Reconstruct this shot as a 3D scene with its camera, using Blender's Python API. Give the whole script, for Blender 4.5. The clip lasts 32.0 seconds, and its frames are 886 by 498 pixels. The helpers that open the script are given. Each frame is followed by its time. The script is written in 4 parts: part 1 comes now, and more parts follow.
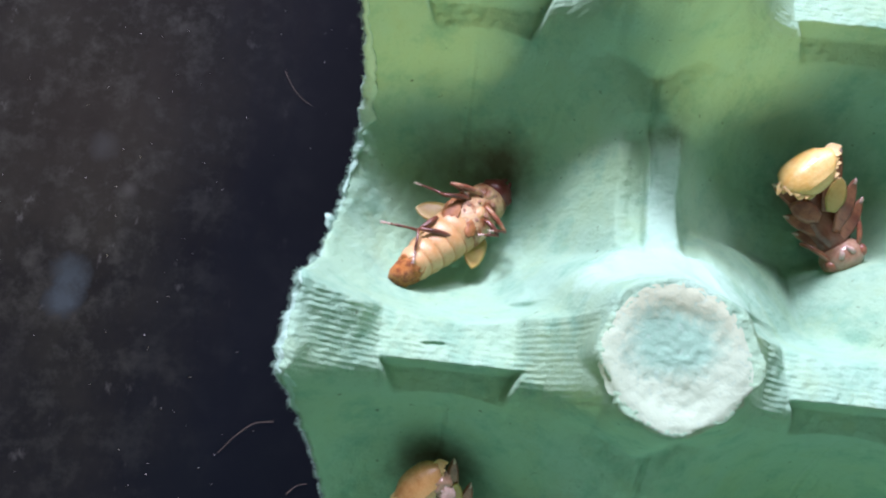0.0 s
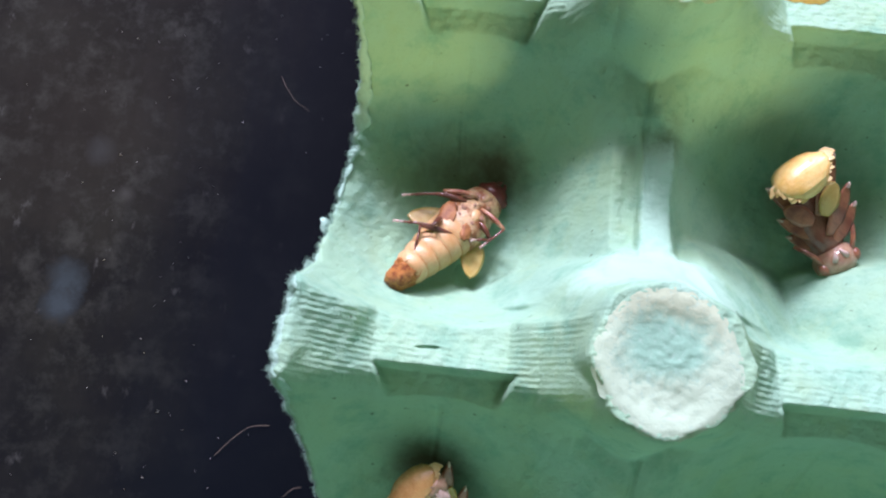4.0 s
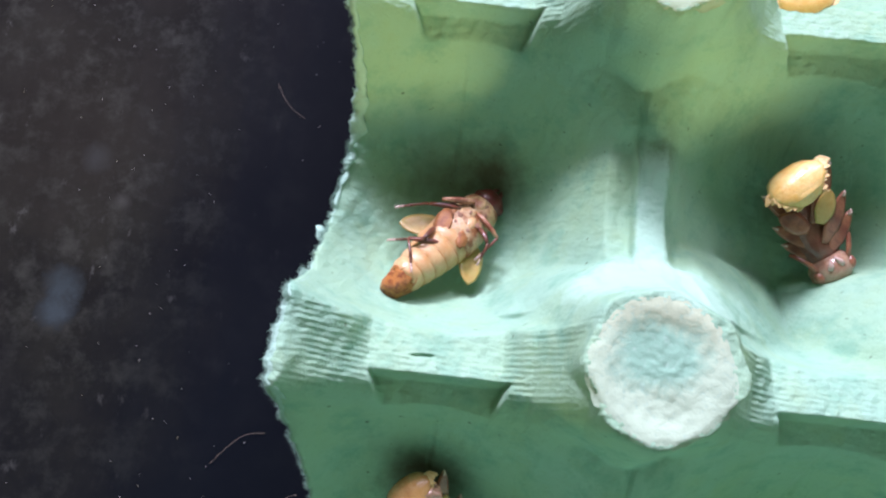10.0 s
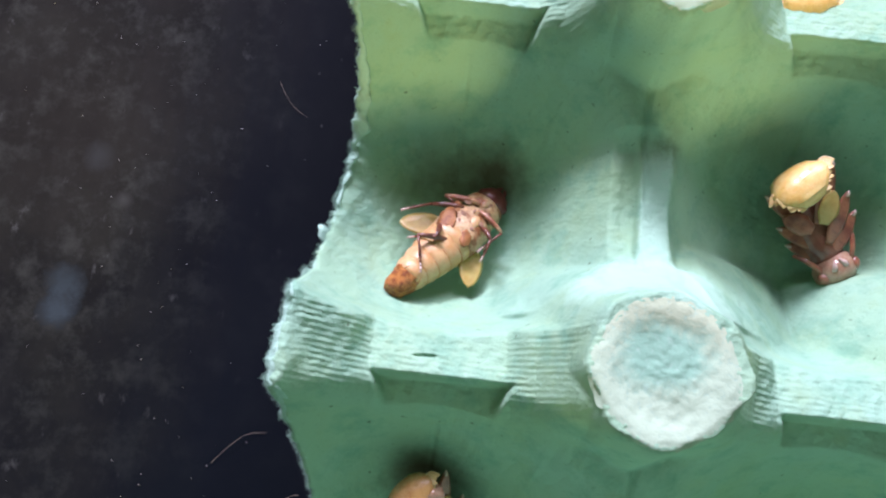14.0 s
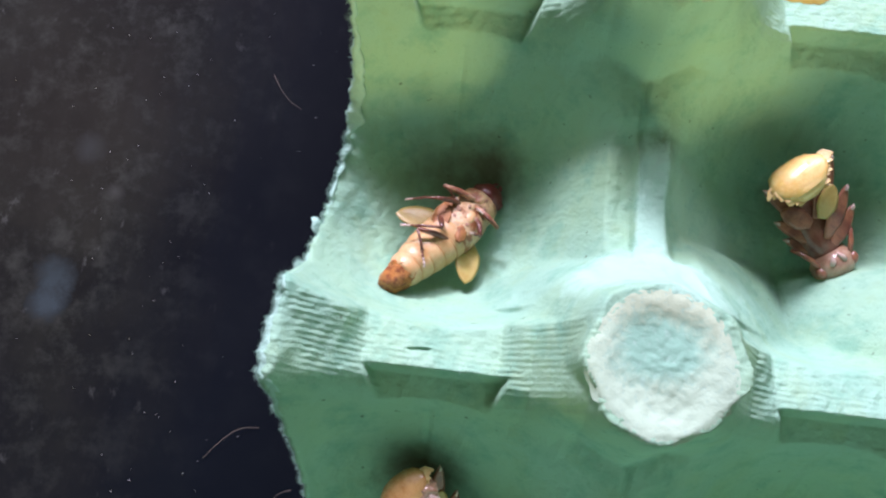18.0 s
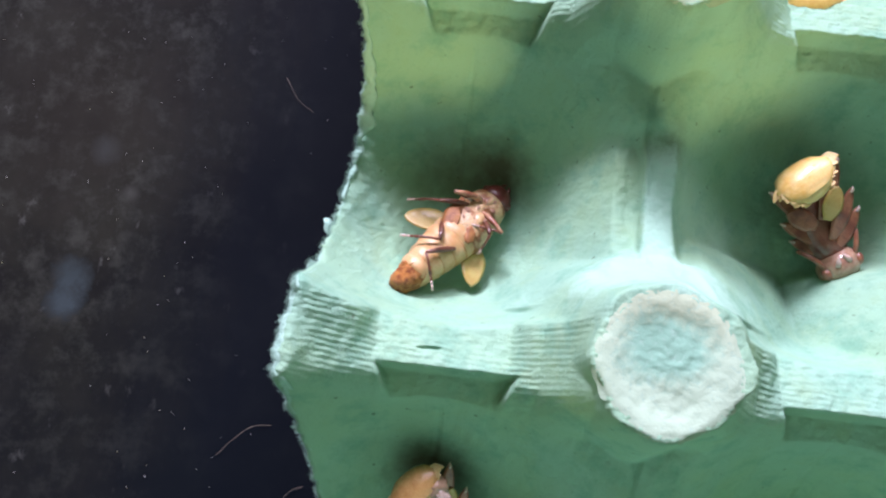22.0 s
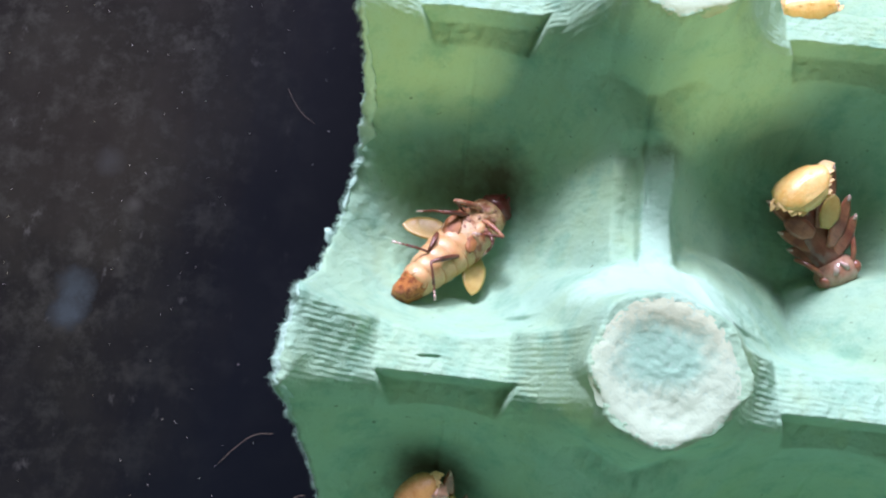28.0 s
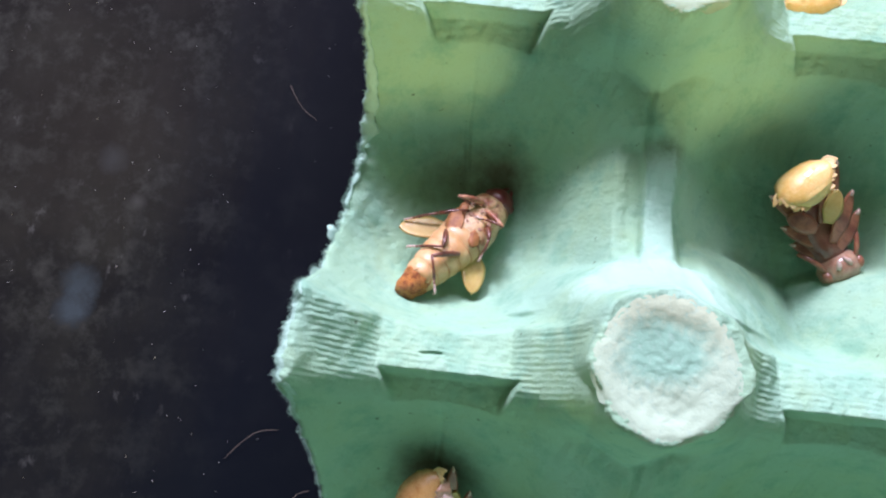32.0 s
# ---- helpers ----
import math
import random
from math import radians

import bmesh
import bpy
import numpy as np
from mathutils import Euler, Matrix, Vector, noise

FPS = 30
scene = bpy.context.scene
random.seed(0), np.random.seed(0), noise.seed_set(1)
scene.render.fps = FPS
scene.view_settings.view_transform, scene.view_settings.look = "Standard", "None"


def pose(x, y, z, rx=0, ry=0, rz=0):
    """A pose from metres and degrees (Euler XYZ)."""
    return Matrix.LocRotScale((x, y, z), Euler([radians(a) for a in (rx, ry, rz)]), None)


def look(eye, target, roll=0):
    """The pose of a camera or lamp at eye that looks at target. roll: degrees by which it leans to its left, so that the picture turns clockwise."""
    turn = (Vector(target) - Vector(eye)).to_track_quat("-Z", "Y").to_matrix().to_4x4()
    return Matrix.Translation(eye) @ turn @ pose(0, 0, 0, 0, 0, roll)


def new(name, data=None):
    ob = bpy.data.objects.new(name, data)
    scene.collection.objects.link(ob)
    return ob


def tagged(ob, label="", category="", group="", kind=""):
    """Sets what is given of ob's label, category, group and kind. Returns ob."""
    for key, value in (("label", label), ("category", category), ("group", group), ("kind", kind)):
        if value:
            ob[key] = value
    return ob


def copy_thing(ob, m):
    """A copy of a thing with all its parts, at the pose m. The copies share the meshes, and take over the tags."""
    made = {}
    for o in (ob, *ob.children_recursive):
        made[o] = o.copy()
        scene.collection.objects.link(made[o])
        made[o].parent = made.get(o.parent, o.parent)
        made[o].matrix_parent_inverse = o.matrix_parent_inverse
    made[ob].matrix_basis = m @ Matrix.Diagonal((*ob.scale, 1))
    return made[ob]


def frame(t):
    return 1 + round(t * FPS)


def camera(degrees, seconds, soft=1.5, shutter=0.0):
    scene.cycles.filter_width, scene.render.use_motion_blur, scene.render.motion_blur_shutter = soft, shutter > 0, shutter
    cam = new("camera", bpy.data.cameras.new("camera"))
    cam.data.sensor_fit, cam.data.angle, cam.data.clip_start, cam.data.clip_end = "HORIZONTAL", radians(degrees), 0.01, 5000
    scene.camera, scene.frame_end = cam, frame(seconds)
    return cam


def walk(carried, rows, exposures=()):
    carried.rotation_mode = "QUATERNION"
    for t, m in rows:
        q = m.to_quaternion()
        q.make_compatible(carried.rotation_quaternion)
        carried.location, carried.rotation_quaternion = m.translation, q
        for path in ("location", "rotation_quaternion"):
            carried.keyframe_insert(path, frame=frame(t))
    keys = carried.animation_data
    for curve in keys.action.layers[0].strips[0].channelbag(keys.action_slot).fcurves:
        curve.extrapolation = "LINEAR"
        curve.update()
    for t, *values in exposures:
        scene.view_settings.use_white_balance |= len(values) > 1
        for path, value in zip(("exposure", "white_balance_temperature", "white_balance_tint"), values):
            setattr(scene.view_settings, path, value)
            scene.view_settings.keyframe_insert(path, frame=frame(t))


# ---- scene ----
cam = camera(52.0, 32.0, soft=2.2)
PATH = [
    (0, (-0.02333, -0.01150, 0.13234), (-0.02607, 0.01668, 0.00546), 0.53),
    (0.5, (-0.02320, -0.01174, 0.13230), (-0.02592, 0.01637, 0.00541), 0.56),
    (1, (-0.02325, -0.01167, 0.13282), (-0.02623, 0.01660, 0.00596), 0.05),
    (1.5, (-0.02281, -0.01138, 0.13303), (-0.02605, 0.01693, 0.00619), -0.50),
    (2, (-0.02265, -0.01118, 0.13263), (-0.02570, 0.01740, 0.00584), -0.11),
    (2.5, (-0.02264, -0.01133, 0.13238), (-0.02530, 0.01716, 0.00557), 0.65),
    (3, (-0.02258, -0.01121, 0.13229), (-0.02524, 0.01725, 0.00547), 0.71),
    (3.5, (-0.02262, -0.01131, 0.13271), (-0.02542, 0.01719, 0.00591), 0.42),
    (5.5, (-0.02241, -0.01137, 0.13307), (-0.02533, 0.01734, 0.00631), 0.27),
    (6, (-0.02242, -0.01160, 0.13342), (-0.02578, 0.01737, 0.00673), -0.45),
    (6.5, (-0.02254, -0.01137, 0.13390), (-0.02618, 0.01729, 0.00715), -1.06),
    (7, (-0.02235, -0.01182, 0.13414), (-0.02620, 0.01698, 0.00743), -1.36),
    (7.5, (-0.02245, -0.01199, 0.13388), (-0.02624, 0.01681, 0.00717), -1.19),
    (8, (-0.02251, -0.01171, 0.13379), (-0.02599, 0.01704, 0.00706), -0.65),
    (8.5, (-0.02261, -0.01150, 0.13412), (-0.02599, 0.01718, 0.00737), -0.50),
    (9, (-0.02211, -0.01096, 0.13359), (-0.02552, 0.01793, 0.00689), -0.62),
    (9.5, (-0.02205, -0.01099, 0.13302), (-0.02499, 0.01820, 0.00638), 0.28),
    (10, (-0.02196, -0.01101, 0.13296), (-0.02494, 0.01833, 0.00635), 0.27),
    (10.5, (-0.02194, -0.01090, 0.13291), (-0.02482, 0.01859, 0.00634), 0.46),
    (11, (-0.02208, -0.01089, 0.13320), (-0.02508, 0.01851, 0.00660), 0.27),
    (11.5, (-0.02196, -0.01092, 0.13274), (-0.02502, 0.01858, 0.00617), 0.19),
    (12, (-0.02201, -0.01087, 0.13231), (-0.02464, 0.01847, 0.00569), 0.99),
    (12.5, (-0.02198, -0.01101, 0.13254), (-0.02501, 0.01845, 0.00596), 0.31),
    (13, (-0.02188, -0.01080, 0.13232), (-0.02478, 0.01833, 0.00566), 0.47),
    (13.5, (-0.02206, -0.01098, 0.13233), (-0.02495, 0.01820, 0.00568), 0.62),
    (14, (-0.02221, -0.01085, 0.13264), (-0.02530, 0.01832, 0.00600), 0.20),
    (14.5, (-0.02217, -0.01103, 0.13213), (-0.02519, 0.01817, 0.00549), 0.36),
    (16.5, (-0.02219, -0.01155, 0.13177), (-0.02529, 0.01757, 0.00511), 0.40),
    (17, (-0.02205, -0.01160, 0.13167), (-0.02499, 0.01745, 0.00499), 0.72),
    (17.5, (-0.02222, -0.01146, 0.13148), (-0.02490, 0.01764, 0.00481), 1.24),
    (18, (-0.02197, -0.01130, 0.13114), (-0.02449, 0.01779, 0.00447), 1.45),
    (18.5, (-0.02204, -0.01161, 0.13185), (-0.02509, 0.01778, 0.00525), 0.55),
    (19, (-0.02216, -0.01140, 0.13184), (-0.02518, 0.01754, 0.00513), 0.51),
    (19.5, (-0.02225, -0.01166, 0.13262), (-0.02557, 0.01740, 0.00596), 0.00),
    (20, (-0.02218, -0.01160, 0.13262), (-0.02556, 0.01723, 0.00590), -0.14),
    (20.5, (-0.02226, -0.01175, 0.13287), (-0.02595, 0.01717, 0.00618), -0.70),
    (21, (-0.02219, -0.01161, 0.13274), (-0.02593, 0.01749, 0.00610), -0.82),
    (21.5, (-0.02230, -0.01184, 0.13303), (-0.02589, 0.01734, 0.00640), -0.50),
    (22, (-0.02217, -0.01176, 0.13306), (-0.02587, 0.01730, 0.00640), -0.72),
    (22.5, (-0.02213, -0.01180, 0.13310), (-0.02579, 0.01750, 0.00649), -0.59),
    (23, (-0.02197, -0.01162, 0.13311), (-0.02592, 0.01789, 0.00657), -1.13),
    (23.5, (-0.02205, -0.01170, 0.13341), (-0.02598, 0.01792, 0.00689), -1.10),
    (24, (-0.02183, -0.01175, 0.13340), (-0.02583, 0.01785, 0.00688), -1.20),
    (24.5, (-0.02197, -0.01180, 0.13387), (-0.02605, 0.01813, 0.00743), -1.25),
    (25, (-0.02184, -0.01161, 0.13395), (-0.02596, 0.01813, 0.00747), -1.41),
    (25.5, (-0.02167, -0.01150, 0.13443), (-0.02620, 0.01816, 0.00793), -2.26),
    (27.5, (-0.02150, -0.01197, 0.13470), (-0.02632, 0.01816, 0.00833), -2.63),
    (28, (-0.02136, -0.01199, 0.13410), (-0.02597, 0.01832, 0.00777), -2.27),
    (28.5, (-0.02114, -0.01194, 0.13444), (-0.02597, 0.01825, 0.00809), -2.67),
    (29, (-0.02148, -0.01201, 0.13489), (-0.02648, 0.01781, 0.00846), -3.08),
    (29.5, (-0.02150, -0.01170, 0.13457), (-0.02630, 0.01802, 0.00811), -2.78),
    (30, (-0.02135, -0.01169, 0.13463), (-0.02658, 0.01805, 0.00819), -3.66),
    (30.5, (-0.02134, -0.01151, 0.13407), (-0.02621, 0.01799, 0.00756), -3.10),
    (31, (-0.02125, -0.01172, 0.13446), (-0.02635, 0.01783, 0.00796), -3.42),
    (31.5, (-0.02122, -0.01171, 0.13465), (-0.02639, 0.01780, 0.00814), -3.60),
    (32, (-0.02111, -0.01158, 0.13435), (-0.02629, 0.01776, 0.00781), -3.81),
]
walk(cam, [(t, look(e, g, r)) for t, e, g, r in PATH], exposures=[(0, 0.0), (32, 0.0)])


# ---- light: cool daylight from a window, one warm room lamp from the other side ----
def light_from(az, el):
    """Unit way towards a source: az degrees from +y towards +x, el degrees up."""
    a, e = radians(az), radians(el)
    return Vector((math.sin(a) * math.cos(e), math.cos(a) * math.cos(e), math.sin(e)))


SUN_AZ, SUN_EL = -22.0, 37.5
world = bpy.data.worlds.new("sky")
scene.world = world
world.use_nodes = True
wn = world.node_tree
sky = wn.nodes.new("ShaderNodeTexSky")
sky.sky_type, sky.sun_disc = "NISHITA", False
sky.sun_elevation, sky.sun_rotation = radians(SUN_EL), radians(SUN_AZ)
bg = wn.nodes["Background"]
bg.inputs["Strength"].default_value = 0.032
# sky through the window mixed with the beige bounce of the room's walls
room = wn.nodes.new("ShaderNodeMix")
room.data_type = "RGBA"
room.inputs["Factor"].default_value = 0.78
wn.links.new(sky.outputs["Color"], room.inputs["A"])
room.inputs["B"].default_value = (5.6, 5.4, 3.6, 1)
wn.links.new(room.outputs["Result"], bg.inputs["Color"])

sun = bpy.data.lights.new("sun", "SUN")
sun.energy, sun.angle, sun.color = 5.3, radians(12.0), (0.865, 0.758, 1.035)
sun_ob = new("sun", sun)
sun_ob.matrix_world = look(light_from(SUN_AZ, SUN_EL) * 0.8, (0, 0, 0))

# the window's wide bright opening
window_light = bpy.data.lights.new("window_light", "AREA")
window_light.shape, window_light.size, window_light.size_y = "RECTANGLE", 1.15, 0.30
window_light.energy, window_light.color = 19.5, (0.865, 0.758, 1.035)
window_ob = new("window_light", window_light)
window_ob.matrix_world = look(light_from(-3, 42) * 1.05, (0, 0.01, 0))

room_lamp = bpy.data.lights.new("room_lamp", "AREA")
room_lamp.shape, room_lamp.size = "DISK", 0.08
room_lamp.energy, room_lamp.color = 3.9, (1.0, 0.80, 0.42)
lamp_ob = new("room_lamp", room_lamp)
lamp_ob.matrix_world = look(Vector((-0.01, 0.02, 0.01)) + light_from(166, 25) * 0.75, (-0.01, 0.02, 0.01))

# ---- materials ----
MM = 0.001


def material(name, color, rough=0.6, spec=0.4, sss=0.0, coat=0.0):
    m = bpy.data.materials.new(name)
    m.use_nodes = True
    b = m.node_tree.nodes["Principled BSDF"]
    b.inputs["Base Color"].default_value = (*color, 1)
    b.inputs["Roughness"].default_value = rough
    b.inputs["Specular IOR Level"].default_value = spec
    b.inputs["Coat Weight"].default_value = coat
    b.inputs["Coat Roughness"].default_value = 0.15
    if sss:
        b.inputs["Subsurface Weight"].default_value = sss
        b.inputs["Subsurface Radius"].default_value = (1.0, 0.5, 0.25)
        b.inputs["Subsurface Scale"].default_value = 0.0012
    return m


def coords(m, stretch=(1, 1, 1)):
    t = m.node_tree
    c = t.nodes.new("ShaderNodeTexCoord")
    mp = t.nodes.new("ShaderNodeMapping")
    mp.inputs["Scale"].default_value = stretch
    t.links.new(c.outputs["Object"], mp.inputs["Vector"])
    return mp.outputs["Vector"]


def grain(m, vec, per_mm, detail=4.0, rough=0.6):
    n = m.node_tree.nodes.new("ShaderNodeTexNoise")
    n.inputs["Scale"].default_value = per_mm * 1000
    n.inputs["Detail"].default_value = detail
    n.inputs["Roughness"].default_value = rough
    m.node_tree.links.new(vec, n.inputs["Vector"])
    return n.outputs["Fac"]


def ramp(m, fac, *stops):
    r = m.node_tree.nodes.new("ShaderNodeValToRGB")
    e = r.color_ramp.elements
    while len(e) < len(stops):
        e.new(0.5)
    for el, (p, c) in zip(e, stops):
        el.position = p
        el.color = (*c, 1) if len(c) == 3 else c
    m.node_tree.links.new(fac, r.inputs["Fac"])
    return r.outputs["Color"]


def mix(m, fac, a, b, how="MIX"):
    x = m.node_tree.nodes.new("ShaderNodeMix")
    x.data_type, x.blend_type = "RGBA", how
    for sock, v in ((x.inputs["Factor"], fac), (x.inputs["A"], a), (x.inputs["B"], b)):
        if isinstance(v, (int, float)):
            sock.default_value = v
        elif isinstance(v, tuple):
            sock.default_value = (*v, 1)
        else:
            m.node_tree.links.new(v, sock)
    return x.outputs["Result"]


def calc(m, op, a, b=0.0, c=0.0):
    x = m.node_tree.nodes.new("ShaderNodeMath")
    x.operation = op
    for sock, v in zip(x.inputs, (a, b, c)):
        if isinstance(v, (int, float)):
            sock.default_value = v
        else:
            m.node_tree.links.new(v, sock)
    return x.outputs["Value"]


def paint(m, socket, value):
    m.node_tree.links.new(value, m.node_tree.nodes["Principled BSDF"].inputs[socket])


def relief(m, height, depth_mm, strength=1.0):
    b = m.node_tree.nodes.new("ShaderNodeBump")
    b.inputs["Distance"].default_value = depth_mm * MM
    b.inputs["Strength"].default_value = strength
    m.node_tree.links.new(height, b.inputs["Height"])
    m.node_tree.links.new(b.outputs["Normal"], m.node_tree.nodes["Principled BSDF"].inputs["Normal"])

# moulded paper pulp, dyed teal green
PULP = material("teal_pulp", (0.30, 0.51, 0.42), rough=0.92, spec=0.15)
v = coords(PULP)
fine, mid, coarse = grain(PULP, v, 2.2, 6, 0.7), grain(PULP, v, 0.35, 4), grain(PULP, v, 0.06, 3)
col = mix(PULP, mid, (0.232, 0.425, 0.302), (0.300, 0.51, 0.382))
col = mix(PULP, ramp(PULP, coarse, (0.35, (0, 0, 0)), (0.7, (1, 1, 1))), col, (0.288, 0.47, 0.292))
col = mix(PULP, ramp(PULP, fine, (0.25, (1, 1, 1)), (0.42, (0, 0, 0))), col, (0.20, 0.36, 0.24))
blot = grain(PULP, v, 0.16, 5, 0.7)
col = mix(PULP, ramp(PULP, blot, (0.30, (0.8, 0.8, 0.8)), (0.50, (0, 0, 0))), col, (0.165, 0.355, 0.25))
olive = grain(PULP, v, 0.22, 6, 0.72)
col = mix(PULP, ramp(PULP, olive, (0.52, (0, 0, 0)), (0.74, (0.5, 0.5, 0.5))), col, (0.275, 0.42, 0.235))
speck = grain(PULP, v, 0.9, 2, 0.4)
col = mix(PULP, ramp(PULP, speck, (0.18, (1, 1, 1)), (0.27, (0, 0, 0))), col, (0.10, 0.15, 0.10))
# brown stains round the insects, partly painted shade; the second is all painted shade
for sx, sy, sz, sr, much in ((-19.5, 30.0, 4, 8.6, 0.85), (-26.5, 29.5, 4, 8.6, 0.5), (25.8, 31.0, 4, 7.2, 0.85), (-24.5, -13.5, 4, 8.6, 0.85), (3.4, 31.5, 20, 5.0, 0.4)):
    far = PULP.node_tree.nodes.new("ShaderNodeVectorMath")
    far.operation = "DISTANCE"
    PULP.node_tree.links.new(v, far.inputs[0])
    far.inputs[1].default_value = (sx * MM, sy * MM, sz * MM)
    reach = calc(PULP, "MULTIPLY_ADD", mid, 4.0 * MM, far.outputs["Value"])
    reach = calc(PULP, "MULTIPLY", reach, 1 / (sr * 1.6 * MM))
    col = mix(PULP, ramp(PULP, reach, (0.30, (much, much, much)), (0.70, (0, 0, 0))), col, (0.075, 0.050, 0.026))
# lit brightness painted into the colour: the strip along one divider and its shoulder
lit_strip = PULP.node_tree.nodes.new("ShaderNodeMapping")
lit_strip.inputs["Location"].default_value = (-0.0016, -0.019, 0)
PULP.node_tree.links.new(v, lit_strip.inputs["Vector"])
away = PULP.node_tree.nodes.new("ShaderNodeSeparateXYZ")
PULP.node_tree.links.new(lit_strip.outputs["Vector"], away.inputs[0])
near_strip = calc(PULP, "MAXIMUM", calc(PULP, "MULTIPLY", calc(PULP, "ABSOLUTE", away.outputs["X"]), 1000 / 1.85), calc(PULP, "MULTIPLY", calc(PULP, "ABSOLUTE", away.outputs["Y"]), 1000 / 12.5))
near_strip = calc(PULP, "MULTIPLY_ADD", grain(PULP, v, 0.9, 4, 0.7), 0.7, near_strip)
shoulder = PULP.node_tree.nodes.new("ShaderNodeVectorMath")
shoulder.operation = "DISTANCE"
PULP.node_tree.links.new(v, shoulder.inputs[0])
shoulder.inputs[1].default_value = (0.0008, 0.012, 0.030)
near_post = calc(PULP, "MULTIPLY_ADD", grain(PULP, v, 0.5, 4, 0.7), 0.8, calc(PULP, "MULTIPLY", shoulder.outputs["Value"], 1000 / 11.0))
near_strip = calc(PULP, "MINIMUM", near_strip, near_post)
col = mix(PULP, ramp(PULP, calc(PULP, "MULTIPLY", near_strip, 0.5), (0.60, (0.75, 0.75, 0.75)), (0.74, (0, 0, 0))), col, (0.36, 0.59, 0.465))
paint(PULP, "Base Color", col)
relief(PULP, calc(PULP, "MULTIPLY_ADD", mid, 0.8, fine), 0.22, 1.0)

TABLE = material("dark_table", (0.02, 0.02, 0.022), rough=0.75, spec=0.06)
v = coords(TABLE)
n1, n2 = grain(TABLE, v, 0.045, 5, 0.65), grain(TABLE, v, 0.17, 7, 0.74)
streak = grain(TABLE, coords(TABLE, (1.0, 0.22, 1.0)), 0.11, 6, 0.7)
n4 = grain(TABLE, v, 0.7, 4, 0.7)
split = TABLE.node_tree.nodes.new("ShaderNodeSeparateXYZ")
TABLE.node_tree.links.new(v, split.inputs[0])
# shade painted dark under and beside the carton, border slanting and ragged by streaks
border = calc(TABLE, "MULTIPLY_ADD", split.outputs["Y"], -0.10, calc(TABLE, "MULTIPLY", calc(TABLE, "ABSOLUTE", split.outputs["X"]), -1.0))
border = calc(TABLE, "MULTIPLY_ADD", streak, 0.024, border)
unshaded = ramp(TABLE, calc(TABLE, "MULTIPLY_ADD", border, 20.0, 1.41), (0.10, (1, 1, 1)), (0.55, (0.12, 0.12, 0.12)))
# mottled table tone outside the painted shade
dust = mix(TABLE, ramp(TABLE, n1, (0.36, (0, 0, 0)), (0.64, (1, 1, 1))), (0.0048, 0.0050, 0.0047), (0.0118, 0.0128, 0.0104))
dust = mix(TABLE, ramp(TABLE, n2, (0.49, (0, 0, 0)), (0.66, (0.8, 0.8, 0.8))), dust, (0.027, 0.0305, 0.026))
dust = mix(TABLE, ramp(TABLE, streak, (0.52, (0, 0, 0)), (0.75, (0.6, 0.6, 0.6))), dust, (0.017, 0.0185, 0.016))
dust = mix(TABLE, ramp(TABLE, n4, (0.56, (0, 0, 0)), (0.72, (0.3, 0.3, 0.3))), dust, (0.030, 0.032, 0.030))
# factor that makes the mottled tone darker towards -y
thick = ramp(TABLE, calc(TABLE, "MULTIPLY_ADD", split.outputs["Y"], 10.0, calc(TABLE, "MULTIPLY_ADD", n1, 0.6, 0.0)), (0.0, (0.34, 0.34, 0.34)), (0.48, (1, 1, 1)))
fleck = grain(TABLE, coords(TABLE, (1.0, 0.6, 1.0)), 0.33, 5, 0.62)
dust = mix(TABLE, ramp(TABLE, fleck, (0.64, (0, 0, 0)), (0.74, (0.8, 0.8, 0.8))), dust, (0.060, 0.066, 0.062))
col = mix(TABLE, calc(TABLE, "MULTIPLY", unshaded, thick), (0.0011, 0.0028, 0.0054), dust)
# dried marks: one blue-grey, some pale
for sx, sy, sr, tone in ((-84, 34, 15.0, (0.0200, 0.0195, 0.0150)), (-81, 8.4, 2.3, (0.022, 0.032, 0.036)), (-81.2, 4.4, 2.4, (0.026, 0.038, 0.044)),
                         (-79.5, 28.6, 1.8, (0.022, 0.025, 0.024)), (-74.5, 22.0, 1.1, (0.030, 0.033, 0.030))):
    far = TABLE.node_tree.nodes.new("ShaderNodeVectorMath")
    far.operation = "DISTANCE"
    TABLE.node_tree.links.new(v, far.inputs[0])
    far.inputs[1].default_value = (sx * MM, sy * MM, 0)
    reach = calc(TABLE, "MULTIPLY", calc(TABLE, "MULTIPLY_ADD", n2, sr * 3.2 * MM, far.outputs["Value"]), 1 / (sr * 3.4 * MM))
    col = mix(TABLE, ramp(TABLE, reach, (0.55, (min(0.9, 1.6 / sr + 0.25),) * 3), (0.92, (0, 0, 0))), col, tone)
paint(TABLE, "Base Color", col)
relief(TABLE, n2, 0.05, 0.5)

# ---- the carton's form, in millimetres ----
PITCH, POST_TOP, SIDE = 48.0, 41.0, 0.55
EDGE_Y = (-60, -30, -19, -14, -10, -7, -4, 0, 5, 9, 14, 19, 24, 30, 35, 40, 47, 56, 100)
EDGE_X = (-36, -37.0, -38.0, -39.2, -40.4, -41.4, -42.0, -41.9, -41.0, -40.8, -41.0, -40.7, -40.2, -39.4, -38.8, -38.5, -39.6, -41.0, -42)


def smooth(a, b, x):
    t = np.clip((x - a) / (b - a), 0, 1)
    return t * t * (3 - 2 * t)


def softmin(a, b, k):
    h = np.clip(0.5 + 0.5 * (b - a) / k, 0, 1)
    return b * (1 - h) + a * h - k * h * (1 - h)


def softmax(a, b, k):
    return -softmin(-a, -b, k)


